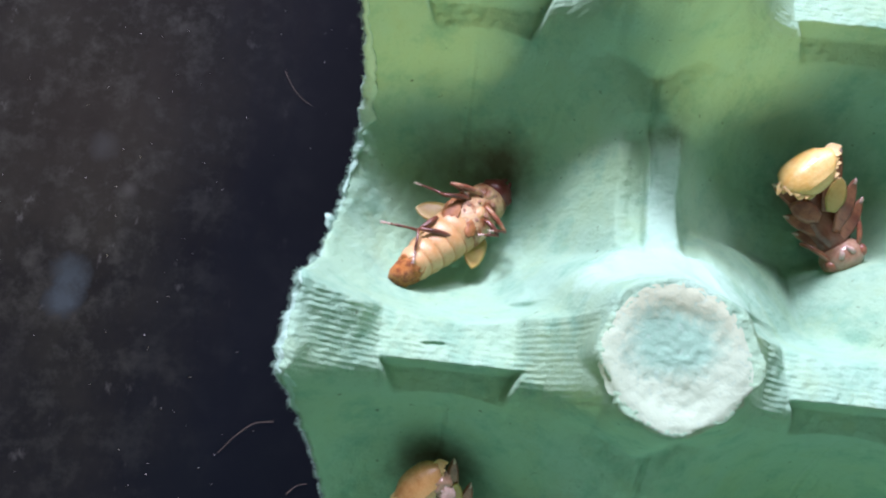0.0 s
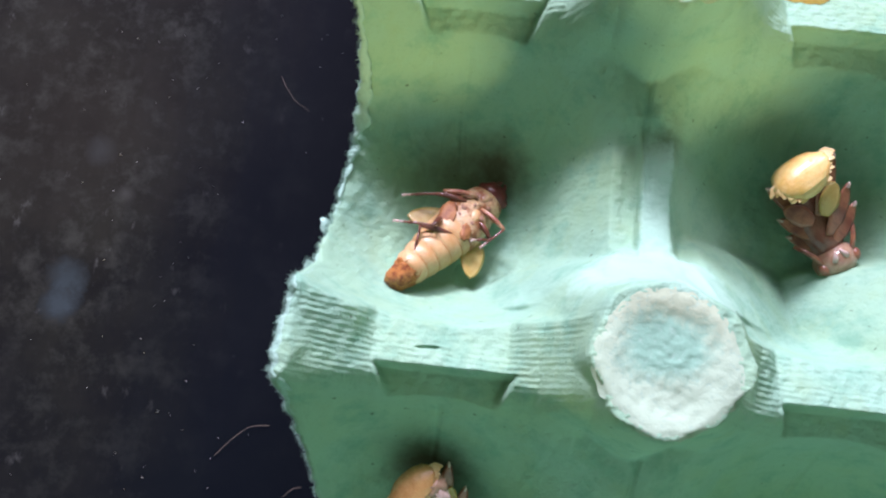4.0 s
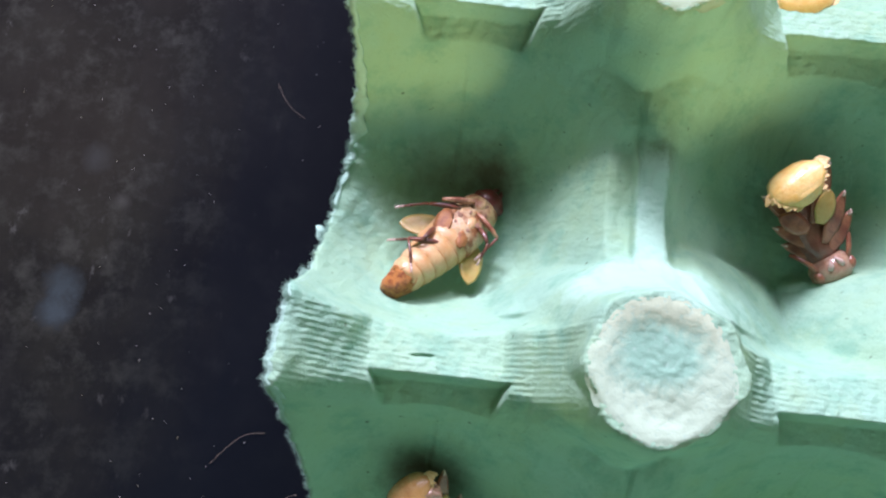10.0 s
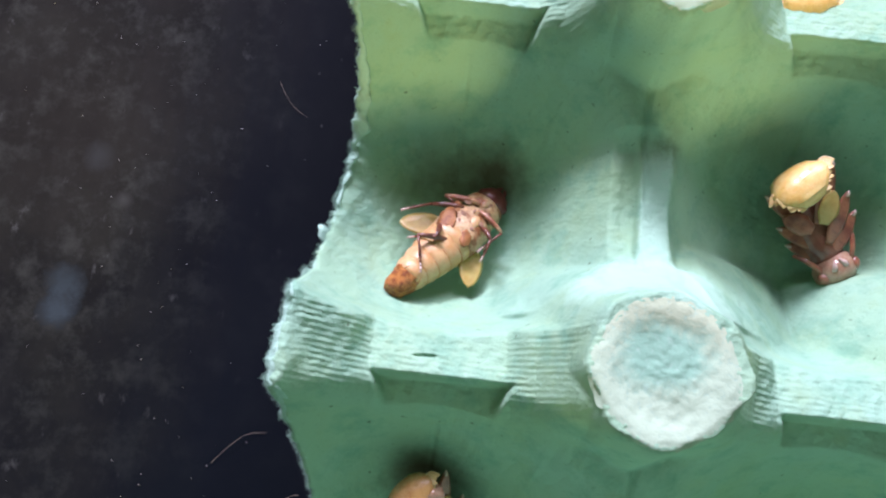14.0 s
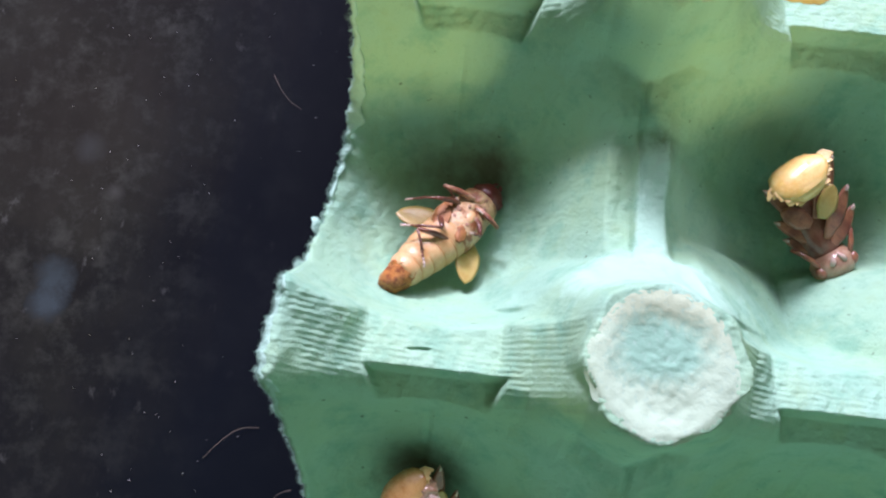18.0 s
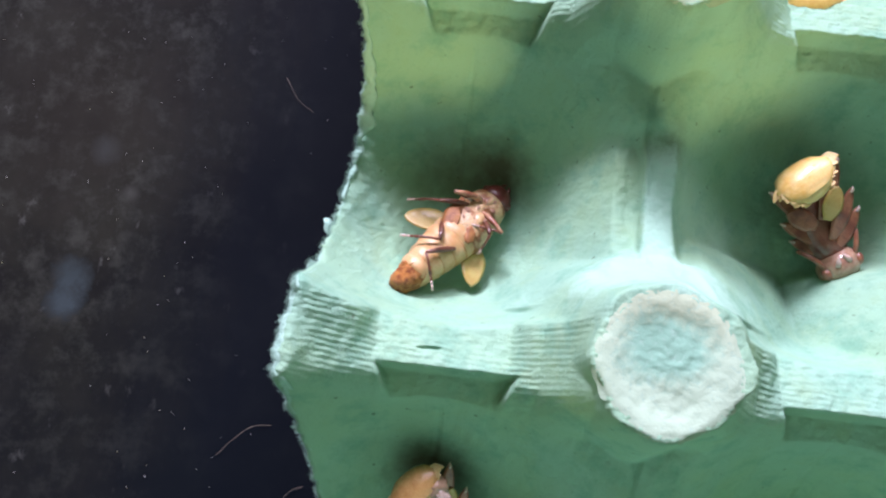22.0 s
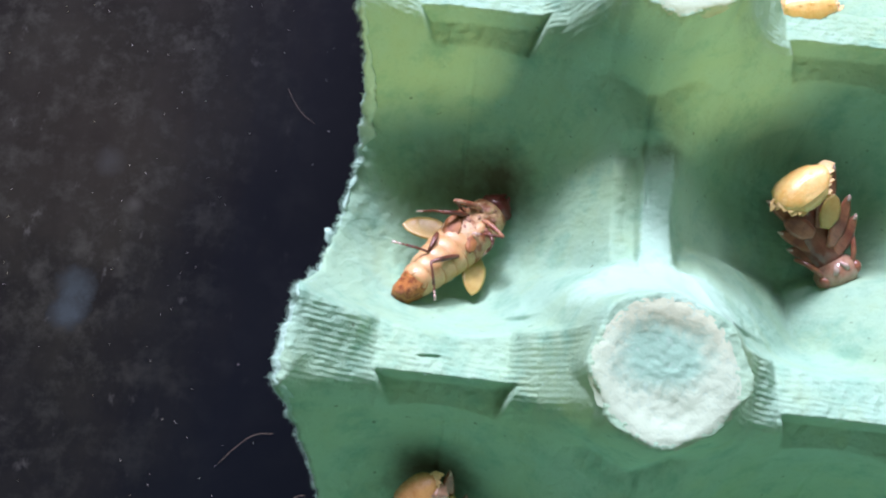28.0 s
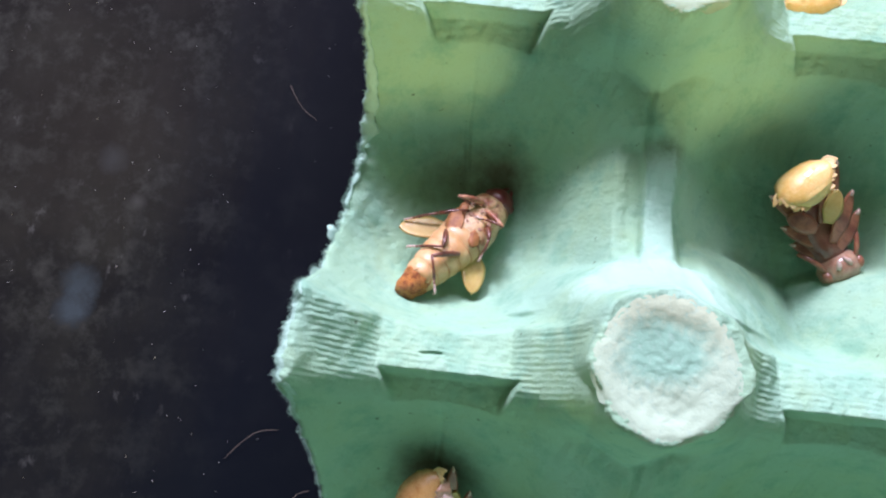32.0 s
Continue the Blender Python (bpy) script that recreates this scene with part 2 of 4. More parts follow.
def wobble(x, y, size, seed):
    """Cheap smooth noise from a few crossed waves, about -1 to 1."""
    r = np.random.RandomState(seed)
    out = 0 * x
    for _ in range(9):
        a, f, p = r.uniform(0, 6.283), r.uniform(0.6, 1.7) / size, r.uniform(0, 6.283)
        out = out + np.sin((x * np.cos(a) + y * np.sin(a)) * 6.283 * f + p)
    return out / 4.2


def carton_height(x, y):
    """Upper face of the tray: round posts, ridges with notched saddles, low dividers, egg cups."""
    px, py = x - PITCH * np.round(x / PITCH), y - PITCH * np.round(y / PITCH)   # from the nearest post
    u, w = px - np.sign(px) * PITCH / 2, py - np.sign(py) * PITCH / 2           # from the nearest cup's middle
    u = np.where(px == 0, PITCH / 2, u)
    w = np.where(py == 0, PITCH / 2, w)
    q = ((np.abs(u) * 0.87) ** 2.15 + np.abs(w) ** 2.15) ** (1 / 2.15)
    side = (u * 0.87) ** 2 / ((u * 0.87) ** 2 + w * w + 1e-6)                    # gentler slopes towards the dividers
    wall = 1.2 + 22.8 * (q / 20.0) ** (3.2 - np.where((x > 0) & (u < 0), 1.15, SIDE) * side)
    ridge = np.minimum(26.0 + 0.75 * np.maximum(0, np.abs(u) - 8.0), 32.5) + 1.1 * np.clip(np.abs(u) - 11.5, 0, 4.5) * (x > -26) - 0.36 * np.clip(py + 1.2, 0, 8) * smooth(10.5, 8.0, np.abs(u))                        # crest between posts, along x
    across = np.where(py < 0, smooth(8.0, 5.0, -py), smooth(12.0, 7.0, py))
    divider = 16.3 + np.clip(0.03 * w * w, 0, 3.0) + np.clip(w - 7.0, 0, 9) * np.where(py < 0, 0.55, 1.1)
    crest = divider * (1 - across) + ridge * across
    z = softmin(wall, crest, 1.6 + 7.0 * (py < 0) * smooth(3.0, 9.0, w))
    # narrow flat strip along the top of each divider, a lower step beside it
    mid = np.where(py > 0, smooth(9.0, 12.0, py), smooth(6.0, 9.0, -py))
    mid = mid * smooth(9.5, 4.0, w)
    strip = divider + 3.4 + 0.02 * wobble(x, y, 1.8, 25)
    z = z * (1 - mid) + mid * softmax(z, strip - 1.9 - 1.6 * np.maximum(0, np.abs(px + 0.5) - 3.6), 1.6)
    z = z * (1 - mid) + mid * softmax(z, strip - np.where(px > 1.6, 2.2, 3.2) * np.maximum(0, np.abs(px - 1.6) - 1.7 - 0.05 * np.abs(w)), 0.4)
    z = z + mid * 0.25 * smooth(1.2, 0.3, np.abs(px + 3.3))
    rho = np.hypot(px + 0.4, py)
    ang = np.arctan2(py, px)
    top_r = 8.35 + 0.25 * np.cos(ang * 8 + 0.4) + 0.25 * np.cos(ang * 3)
    top_r = top_r - 0.8 * smooth(0.0, -4.0, py)
    cone = POST_TOP - (3.0 + 7.0 * smooth(5.0, -1.0, py)) * np.maximum(0, rho - top_r)
    cone = softmin(cone, POST_TOP + 0 * x, 1.2)
    z = np.where(x > -26, softmax(z, cone, 1.5), z)                              # the post beyond the break is gone
    # filled corners of the round cups, at the feet of the standing posts
    foot = np.where(x < 0, 27.5 - 1.3 * (rho - 11.0), 30.5 - 1.52 * (rho - 11.0))
    foot = foot - 30 * smooth(4.0, -2.0, py) - 4 * smooth(8.0, 4.0, np.abs(px)) * smooth(13.0, 17.0, py)
    foot = foot - np.where(x < 0, 16 * smooth(13.0, 22.0, rho), 14 * smooth(19.0, 27.0, py))
    z = np.where((x > -26) & (rho > 9), softmax(z, np.minimum(foot, 31.0), 3.0), z)
    # sloping shoulder from each post down to its divider, with a thumb-sized dent beside it
    bell = 36.5 - 1.75 * (py - 7.0) - 1.6 * np.maximum(0, np.abs(px - 0.7) - 1.9 - 3.6 * smooth(18.0, 13.5, py)) - 8.0 * np.maximum(0, 7.8 - py) - 3 * np.maximum(0, py - 19)
    z = np.where(x > -26, softmax(z, bell, 1.2), z)
    z = z - 0.9 * (x > -26) * smooth(1.6, 0.2, np.hypot(px + 6.6, 0.7 * (py - 11.0)))
    # dished top with a raised worn rim
    z = z - 0.35 * smooth(6.6, 4.2, rho)
    # recessed panel in the face of each saddle that looks towards -y
    notch = smooth(0.9, -0.5, np.abs(u - 0.7) - 7.9 - 0.42 * (py + 1.5)) * (py < 0) * (py > -9)
    panel = np.where(py > -1.4, 60.0, np.maximum(26.0 + 5.5 * (py + 1.4), 22.8 + 0.55 * (py + 2.0)))
    z = np.where(notch > 0, z * (1 - notch) + np.minimum(z, panel) * notch, z)
    # mould seams down the faces of posts and saddles
    bow = 0.5 * np.sin(y * 0.21)
    z = z - 0.55 * (py < 0) * smooth(8.5, 9.5, rho) * (smooth(0.55, 0.1, np.abs(px + bow)) + 0.8 * smooth(0.5, 0.1, np.abs(u + bow)) * smooth(4.5, 6, np.abs(py)) * smooth(20, 14, np.abs(py)))
    # wire-mesh marks pressed into the sloping flanks of the ridges
    lean = smooth(7.0, 12.0, np.abs(u)) * smooth(20.5, 18.5, np.abs(u)) * smooth(8.0, 5.0, np.abs(py)) * smooth(8.4, 9.6, rho)
    z = z + lean * 0.24 * np.clip(py - 0.5, -5, 2.5)
    flank = smooth(7.5, 9.0, np.abs(u)) * smooth(19.0, 16.5, np.abs(u)) * smooth(6.0, 4.5, np.abs(py)) * smooth(8.2, 9.2, rho)
    patchy = np.clip(0.75 + 0.35 * wobble(x, y, 2.2, 12), 0.15, 1.2) * (0.8 + 0.2 * wobble(x, y * 0.25, 0.9, 14))
    wire = 6.283 * (y + 0.035 * x) / 0.68 + 0.35 * wobble(x, y, 4.0, 13)
    z = z + flank * patchy * (0.085 * np.sin(wire) + 0.03 * np.sin(x * 6.283 / 0.62 + 1.57 * np.sign(np.sin(wire))))
    z = z + flank * 0.025 * wobble(x, y, 0.55, 15)
    front = smooth(9.5, 8.0, np.abs(u)) * smooth(-1.2, -0.6, py) * smooth(1.6, 0.4, py)
    z = z + front * patchy * (0.05 * np.sin(wire) + 0.025 * np.sin(x * 6.283 / 0.6))
    # a nick in the crest of one saddle
    z = z - 0.55 * smooth(1.0, 0.3, np.hypot((x + 25.6) / 2.0, (y - 0.75 - 0.08 * (x + 25.6)) / 0.34))
    z = z + 0.28 * wobble(x, y, 9.0, 3) + 0.10 * wobble(x, y, 2.6, 4) + 0.05 * wobble(x, y, 1.0, 5)
    return z


def edge_of(y):
    return np.interp(y, EDGE_Y, EDGE_X) - 0.3 + (0.17 + 0.18 * smooth(30, 42, y)) * wobble(y, 0 * y, 2.3, 8) + (0.10 + 0.14 * smooth(36, 44, y)) * wobble(y, 0 * y, 0.9, 9) + 0.05 * wobble(y, 0 * y, 0.45, 10)


def build_shell():
    # finer rows where the mesh marks of the ridges lie
    xs = np.concatenate([np.arange(-46, 44, 0.25), np.arange(44, 62, 0.5)])
    ys = np.concatenate([np.arange(-45, -6, 0.35), np.arange(-6, 6, 0.12), np.arange(6, 42, 0.28), np.arange(42, 54, 0.17), np.arange(54, 82, 0.5)])
    X, Y = np.meshgrid(xs, ys)
    left = edge_of(ys)[:, None]
    # the outermost column of kept vertices is pulled onto the torn edge
    Z = carton_height(X, Y)
    keep = X >= left
    first = np.argmax(keep, axis=1)
    for j in range(len(ys)):
        X[j, first[j]] = left[j, 0]
    Z = carton_height(X, Y)
    lip = np.exp(-((Y - 33) / 9.0) ** 2)
    near = np.clip((X - left) / (1.2 + 2.4 * lip), 0, 1)
    Z -= (0.7 + 1.9 * lip) * (1 - near) ** 2
    ny, nx = X.shape
    kc = keep[:-1, :-1] & keep[:-1, 1:] & keep[1:, :-1] & keep[1:, 1:]
    idx = np.arange(ny * nx).reshape(ny, nx)
    top = np.stack([idx[:-1, :-1], idx[:-1, 1:], idx[1:, 1:], idx[1:, :-1]], -1)[kc]
    bottom = top[:, ::-1] + ny * nx
    half = np.concatenate([top[:, [0, 1]], top[:, [1, 2]], top[:, [2, 3]], top[:, [3, 0]]])
    have = set(map(tuple, half.tolist()))
    rim = np.array([(b, a, a + ny * nx, b + ny * nx) for a, b in have if (b, a) not in have])
    verts = np.concatenate([np.stack([X, Y, Z], -1).reshape(-1, 3), np.stack([X, Y, np.maximum(Z - 1.5, 0.05)], -1).reshape(-1, 3)])
    faces = np.concatenate([top, bottom, rim])
    used = np.unique(faces)
    new_of = np.zeros(len(verts), int)
    new_of[used] = np.arange(len(used))
    me = bpy.data.meshes.new("shell")
    me.from_pydata((verts[used] * MM).tolist(), [], new_of[faces].tolist())
    me.polygons.foreach_set("use_smooth", [True] * len(me.polygons))
    me.materials.append(PULP)
    return me


def part(name, bm, mat, parent, label=""):
    me = bpy.data.meshes.new(name)
    bm.to_mesh(me)
    bm.free()
    me.materials.append(mat)
    ob = new(name, me)
    ob.parent = parent
    if label:
        tagged(ob, label)
    return ob


carton = tagged(new("egg_carton"), "torn teal-green moulded pulp egg carton on a dark table", "egg carton")
shell = new("shell", build_shell())
shell.parent = carton
# upright wall on the carton's unseen near side, added to block the room lamp
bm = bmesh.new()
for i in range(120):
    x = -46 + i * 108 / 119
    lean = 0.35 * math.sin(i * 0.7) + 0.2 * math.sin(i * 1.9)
    # stepped heights set by where its shade lands on posts and cup walls
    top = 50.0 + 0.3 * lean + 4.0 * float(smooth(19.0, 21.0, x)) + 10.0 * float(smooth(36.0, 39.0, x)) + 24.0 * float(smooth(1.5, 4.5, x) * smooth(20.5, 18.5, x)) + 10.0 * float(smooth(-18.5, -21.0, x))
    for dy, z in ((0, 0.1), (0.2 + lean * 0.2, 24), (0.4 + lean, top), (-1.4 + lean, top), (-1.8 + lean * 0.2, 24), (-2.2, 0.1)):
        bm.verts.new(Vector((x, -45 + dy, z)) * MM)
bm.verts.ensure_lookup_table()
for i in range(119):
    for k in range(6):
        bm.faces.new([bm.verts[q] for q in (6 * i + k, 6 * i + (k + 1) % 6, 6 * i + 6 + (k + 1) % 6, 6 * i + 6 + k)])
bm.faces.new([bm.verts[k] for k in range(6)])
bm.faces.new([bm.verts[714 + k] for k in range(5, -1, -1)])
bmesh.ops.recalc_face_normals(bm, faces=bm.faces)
part("lamp_blocker", bm, PULP, carton, "unseen stepped wall added to block the room lamp")

bm = bmesh.new()
bmesh.ops.create_cube(bm, size=1, matrix=Matrix.Translation((0, 0.1, -0.0151)) @ Matrix.Diagonal((1.6, 1.2, 0.03, 1)))
me = bpy.data.meshes.new("table_top")
bm.to_mesh(me)
bm.free()
me.materials.append(TABLE)
table = tagged(new("table_top", me), "dark stained worn table surface", "table", kind="structure")

# ---- insects ----
def cuticle(name, base, spot, rough=0.38, sss=0.25, coat=0.25, amount=(0.45, 0.7), per_mm=0.5, bump=0.05):
    """Soft, slightly wet insect skin: two-scale mottling under a thin gloss."""
    m = material(name, base, rough, 0.45, sss, coat)
    v = coords(m)
    n1, n2 = grain(m, v, per_mm, 4), grain(m, v, per_mm * 7, 3)
    c = mix(m, ramp(m, n1, (amount[0], (0, 0, 0)), (amount[1], (1, 1, 1))), base, spot)
    c = mix(m, ramp(m, n2, (0.3, (0.5, 0.5, 0.5)), (0.55, (0, 0, 0))), c, spot)
    paint(m, "Base Color", c)
    relief(m, calc(m, "MULTIPLY_ADD", n1, 1.5, n2), bump, 0.7)
    return m


CREAM = cuticle("cream_cuticle", (0.54, 0.365, 0.18), (0.46, 0.25, 0.095), amount=(0.42, 0.72), per_mm=0.4, rough=0.45, coat=0.12)
ORANGE = cuticle("orange_cuticle", (0.50, 0.20, 0.045), (0.24, 0.065, 0.014), rough=0.55, coat=0.05, amount=(0.48, 0.6), per_mm=1.1, bump=0.7)
PINK = cuticle("pinkish_cuticle", (0.56, 0.395, 0.215), (0.24, 0.095, 0.036), per_mm=0.45, rough=0.4, coat=0.2, amount=(0.50, 0.62), bump=0.15)
SUTURE = cuticle("amber_suture", (0.50, 0.27, 0.105), (0.36, 0.15, 0.05), rough=0.5, coat=0.1)
BROWN = cuticle("brown_leg_cuticle", (0.150, 0.050, 0.028), (0.06, 0.020, 0.013), rough=0.3, coat=0.35, sss=0.1, bump=0.12)
PALE_LEG = cuticle("pale_leg_cuticle", (0.54, 0.32, 0.19), (0.21, 0.075, 0.04), rough=0.4, coat=0.2, amount=(0.40, 0.6), per_mm=0.6)
AMBER = cuticle("amber_cuticle", (0.34, 0.15, 0.048), (0.17, 0.058, 0.022), rough=0.6, coat=0.0, sss=0.0, per_mm=0.9)
DUSKY = cuticle("dusky_cuticle", (0.30, 0.17, 0.10), (0.16, 0.075, 0.045), rough=0.55, coat=0.0, sss=0.0)
DARK_RED = cuticle("dark_red_cuticle", (0.16, 0.032, 0.028), (0.08, 0.014, 0.012), rough=0.3, coat=0.5, sss=0.0)
WING = cuticle("cream_wing_pad", (0.41, 0.32, 0.105), (0.33, 0.215, 0.05), amount=(0.5, 0.9), per_mm=0.25)
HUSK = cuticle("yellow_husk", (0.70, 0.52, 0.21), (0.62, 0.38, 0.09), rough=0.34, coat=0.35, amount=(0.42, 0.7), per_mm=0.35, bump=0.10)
# yellow husk darkened to amber, the deep cup's shade painted into the colour
SHADED_HUSK = cuticle("shaded_husk", (0.50, 0.30, 0.115), (0.36, 0.17, 0.05), rough=0.25, coat=0.6, amount=(0.42, 0.7), per_mm=0.35, bump=0.10)
MAUVE = cuticle("mauve_pupa_cuticle", (0.20, 0.085, 0.055), (0.11, 0.034, 0.022), rough=0.25, coat=0.5, per_mm=0.4)
RAG = cuticle("ragged_pale_skin", (0.64, 0.48, 0.23), (0.58, 0.37, 0.13), rough=0.5, coat=0.1)
HEADSKIN = cuticle("pupa_head_cuticle", (0.38, 0.245, 0.16), (0.22, 0.105, 0.07), rough=0.16, coat=0.6, per_mm=0.35)
PAD = cuticle("brown_leg_pad", (0.30, 0.13, 0.072), (0.13, 0.042, 0.028), rough=0.28, coat=0.45, per_mm=0.4)
GLASSY = cuticle("pale_claw", (0.55, 0.42, 0.36), (0.30, 0.17, 0.14), rough=0.25, coat=0.6, sss=0.1)


def loft(rings, n=22, power=2.0, rough=0.0, seed=1):
    """Tube through rings (x, y, z, half width, half height) along x, ends closed."""
    bm = bmesh.new()
    r = random.Random(seed)
    loops = []
    for x, y, z, ry, rz in rings:
        loop = []
        for i in range(n):
            a = 2 * math.pi * i / n
            c, s = math.cos(a), math.sin(a)
            k = 1 + rough * r.uniform(-1, 1)
            p = (x, y + k * ry * math.copysign(abs(c) ** (2 / power), c), z + k * rz * math.copysign(abs(s) ** (2 / power), s))
            loop.append(bm.verts.new(Vector(p) * MM))
        loops.append(loop)
    for a, b in zip(loops, loops[1:]):
        for i in range(n):
            bm.faces.new((a[i], a[(i + 1) % n], b[(i + 1) % n], b[i]))
    bm.faces.new(loops[0][::-1])
    bm.faces.new(loops[-1])
    for f in bm.faces:
        f.smooth = True
    bmesh.ops.recalc_face_normals(bm, faces=bm.faces)
    return bm


def limb(length, radii, bend=0.0, n=12, flat=1.0):
    """Tapered, slightly bowed leg piece from the origin along +x, in millimetres."""
    k = len(radii) - 1
    rings = [(0.0, 0, 0, radii[0] * 0.35, radii[0] * 0.35 * flat)]
    for i, r in enumerate(radii):
        t = i / k
        rings.append((0.06 + (length - 0.12) * t, 0, bend * math.sin(math.pi * t), r, r * flat))
    rings.append((length, 0, 0, radii[-1] * 0.35, radii[-1] * 0.35 * flat))
    return loft(rings, n)


def blob(center, radii, turn=(0, 0, 0), seed=0, rough=0.0, u=18, v=12):
    bm = bmesh.new()
    bmesh.ops.create_uvsphere(bm, u_segments=u, v_segments=v, radius=1)
    r = random.Random(seed)
    for q in bm.verts:
        q.co *= 1 + rough * r.uniform(-1, 1)
    m = pose(*(c * MM for c in center), *turn) @ Matrix.Diagonal((*(k * MM for k in radii), 1))
    bmesh.ops.transform(bm, verts=bm.verts, matrix=m)
    for f in bm.faces:
        f.smooth = True
    return bm


def petal(length, width, thick=0.35, curl=0.6, tip=0.6, n=14):
    """Leaf-shaped pad from the origin along +x: pointed oval outline, cupped, with real thickness."""
    bm = bmesh.new()
    rows, across = n, 8
    grid = {}
    for side in (0, 1):
        for i in range(rows + 1):
            t = i / rows
            w = width * 0.5 * min(1.0, 0.45 + t / 0.6) * (max(0.0, 1 - (max(0.0, t - 0.4) / 0.6) ** (1.4 / tip))) ** 0.62 + 0.02
            for j in range(across + 1):
                s = 2 * j / across - 1
                z = curl * (s * s * 0.5 - 0.5) * w / max(width * 0.5, 1e-6) + curl * 0.5 * math.sin(math.pi * t)
                e = thick * 0.5 * math.sqrt(max(0.0, 1 - s * s)) * (1 if side == 0 else -1)
                if abs(s) == 1 and side == 1:
                    grid[side, i, j] = grid[0, i, j]
                else:
                    grid[side, i, j] = bm.verts.new(Vector((length * t, w * s, z + e)) * MM)
        for i in range(rows):
            for j in range(across):
                q = [grid[side, i, j], grid[side, i + 1, j], grid[side, i + 1, j + 1], grid[side, i, j + 1]]
                bm.faces.new(q if side == 0 else q[::-1])
    for i in (0, rows):
        ring = [grid[0, i, j] for j in range(across + 1)] + [grid[1, i, j] for j in range(across - 1, 0, -1)]
        bm.faces.new(ring if i else ring[::-1])
    for f in bm.faces:
        f.smooth = True
    bmesh.ops.recalc_face_normals(bm, faces=bm.faces)
    return bm


def along(a, b, up=(0.15, -0.25, 1.0)):
    """Pose with its origin at a and its x axis towards b, in millimetres."""
    a, b = Vector(a), Vector(b)
    x = (b - a).normalized()
    y = Vector(up).cross(x).normalized()
    z = x.cross(y)
    m = Matrix((x, y, z)).transposed().to_4x4()
    m.translation = a * MM
    return m


# the beetle that struggles on its back: x runs from tail to head, z out of the belly
beetle = tagged(new("beetle"), "pale cream beetle lying on its back with waving legs", "beetle")
YC = -0.55
bm = loft([(-3.0, YC + 0.9, -3.2, 0.6, 0.8), (-2.8, YC + 0.9, -3.05, 1.15, 1.4), (-2.2, YC + 0.8, -2.9, 1.55, 1.9), (-1.2, YC + 0.7, -2.85, 1.8, 2.15), (-0.6, YC + 0.6, -2.8, 1.92, 2.3),
           (-0.2, YC + 0.6, -2.8, 2.02, 2.4), (0.35, YC + 0.55, -2.8, 2.1, 2.38)], n=30, power=2.3, rough=0.075, seed=4)
tail = part("tail_tip", bm, ORANGE, beetle, "rough orange tail tip")
knobs = random.Random(3)
for y, z, r in [(knobs.uniform(-2.3, 1.6), knobs.uniform(-2.6, -0.9), knobs.uniform(0.2, 0.42)) for _ in range(18)]:
    part("tubercle", blob((-2.9 + 1.9 * (z + 2.6) + 0.4 * r + knobs.uniform(-0.3, 0.3), YC + 0.9 + y * 0.68, z + 0.25), (r, r * 1.2, r * 0.9), seed=3, rough=0.16, u=10, v=7), ORANGE, tail)
for y in (-1.5, 1.3):
    ob = part("spine", limb(1.1, (0.13, 0.09, 0.04), 0.1, 8), AMBER, tail)
    ob.matrix_basis = along((-0.3, YC + y, -0.75), (0.6, YC + y * 0.75, 0.05))
SEGMENTS = ((-0.1, 2.0, 2.10, 2.48), (1.75, 2.2, 2.46, 2.84), (3.7, 2.3, 2.82, 3.18), (5.7, 2.3, 3.16, 3.42), (7.7, 2.3, 3.40, 3.50))
for i, (x0, long, r0, r1) in enumerate(SEGMENTS):
    mid_y = YC + 0.55 * (9.0 - x0) / 9.0
    rings = [(x0, mid_y, -2.85, r0 * 0.82, 2.15), (x0 + 0.05, mid_y, -2.85, r0 * 0.985, 2.62), (x0 + 0.4, mid_y, -2.85, r0 * 1.02, 2.78 + 0.03 * i),
             (x0 + long * 0.6, mid_y, -2.85, r1, 2.86 + 0.03 * i), (x0 + long, mid_y, -2.85, r1 * 0.985, 2.72 + 0.03 * i), (x0 + long + 0.15, mid_y, -2.85, r1 * 0.8, 2.2)]
    if i:
        part("suture", loft([(x0 - 0.12, mid_y, -2.85, r0 * 0.9, 2.45), (x0 - 0.05, mid_y, -2.85, r0 * 0.985, 2.70 + 0.03 * i), (x0 + 0.10, mid_y, -2.85, r0 * 1.0, 2.73 + 0.03 * i), (x0 + 0.16, mid_y, -2.85, r0 * 0.9, 2.45)],
                            n=34, power=2.15, rough=0.012, seed=40 + i), SUTURE, beetle, "amber suture between belly plates")
    part("abdomen_segment", loft(rings, n=34, power=2.15, rough=0.008, seed=20 + i), CREAM, beetle)
thorax = part("thorax", loft([(9.0, YC, -2.9, 3.0, 2.3), (9.3, YC, -2.9, 3.6, 2.85), (11.0, YC, -2.9, 3.75, 3.02), (13.0, YC, -3.0, 3.6, 2.95),
                              (14.6, YC, -3.1, 3.2, 2.7), (15.0, YC, -3.1, 2.6, 2.2)], n=34, power=2.2, rough=0.012, seed=7), PINK, beetle)
for y in (1.0, -1.0):
    part("sternal_plate", blob((10.0 + 0.5 * y, YC + y * 0.95, -0.42), (1.7, 1.05, 0.42), (0, 4, 30 * y), seed=2, rough=0.02, u=22), CREAM, thorax)
part("sternal_plate", blob((12.6, YC - 0.9, -0.32), (1.1, 0.8, 0.42), (0, 0, 15), seed=4, rough=0.03), CREAM, thorax)
part("keel", blob((13.4, YC, -0.30), (1.4, 0.6, 0.25), seed=2, rough=0.03), PINK, thorax)
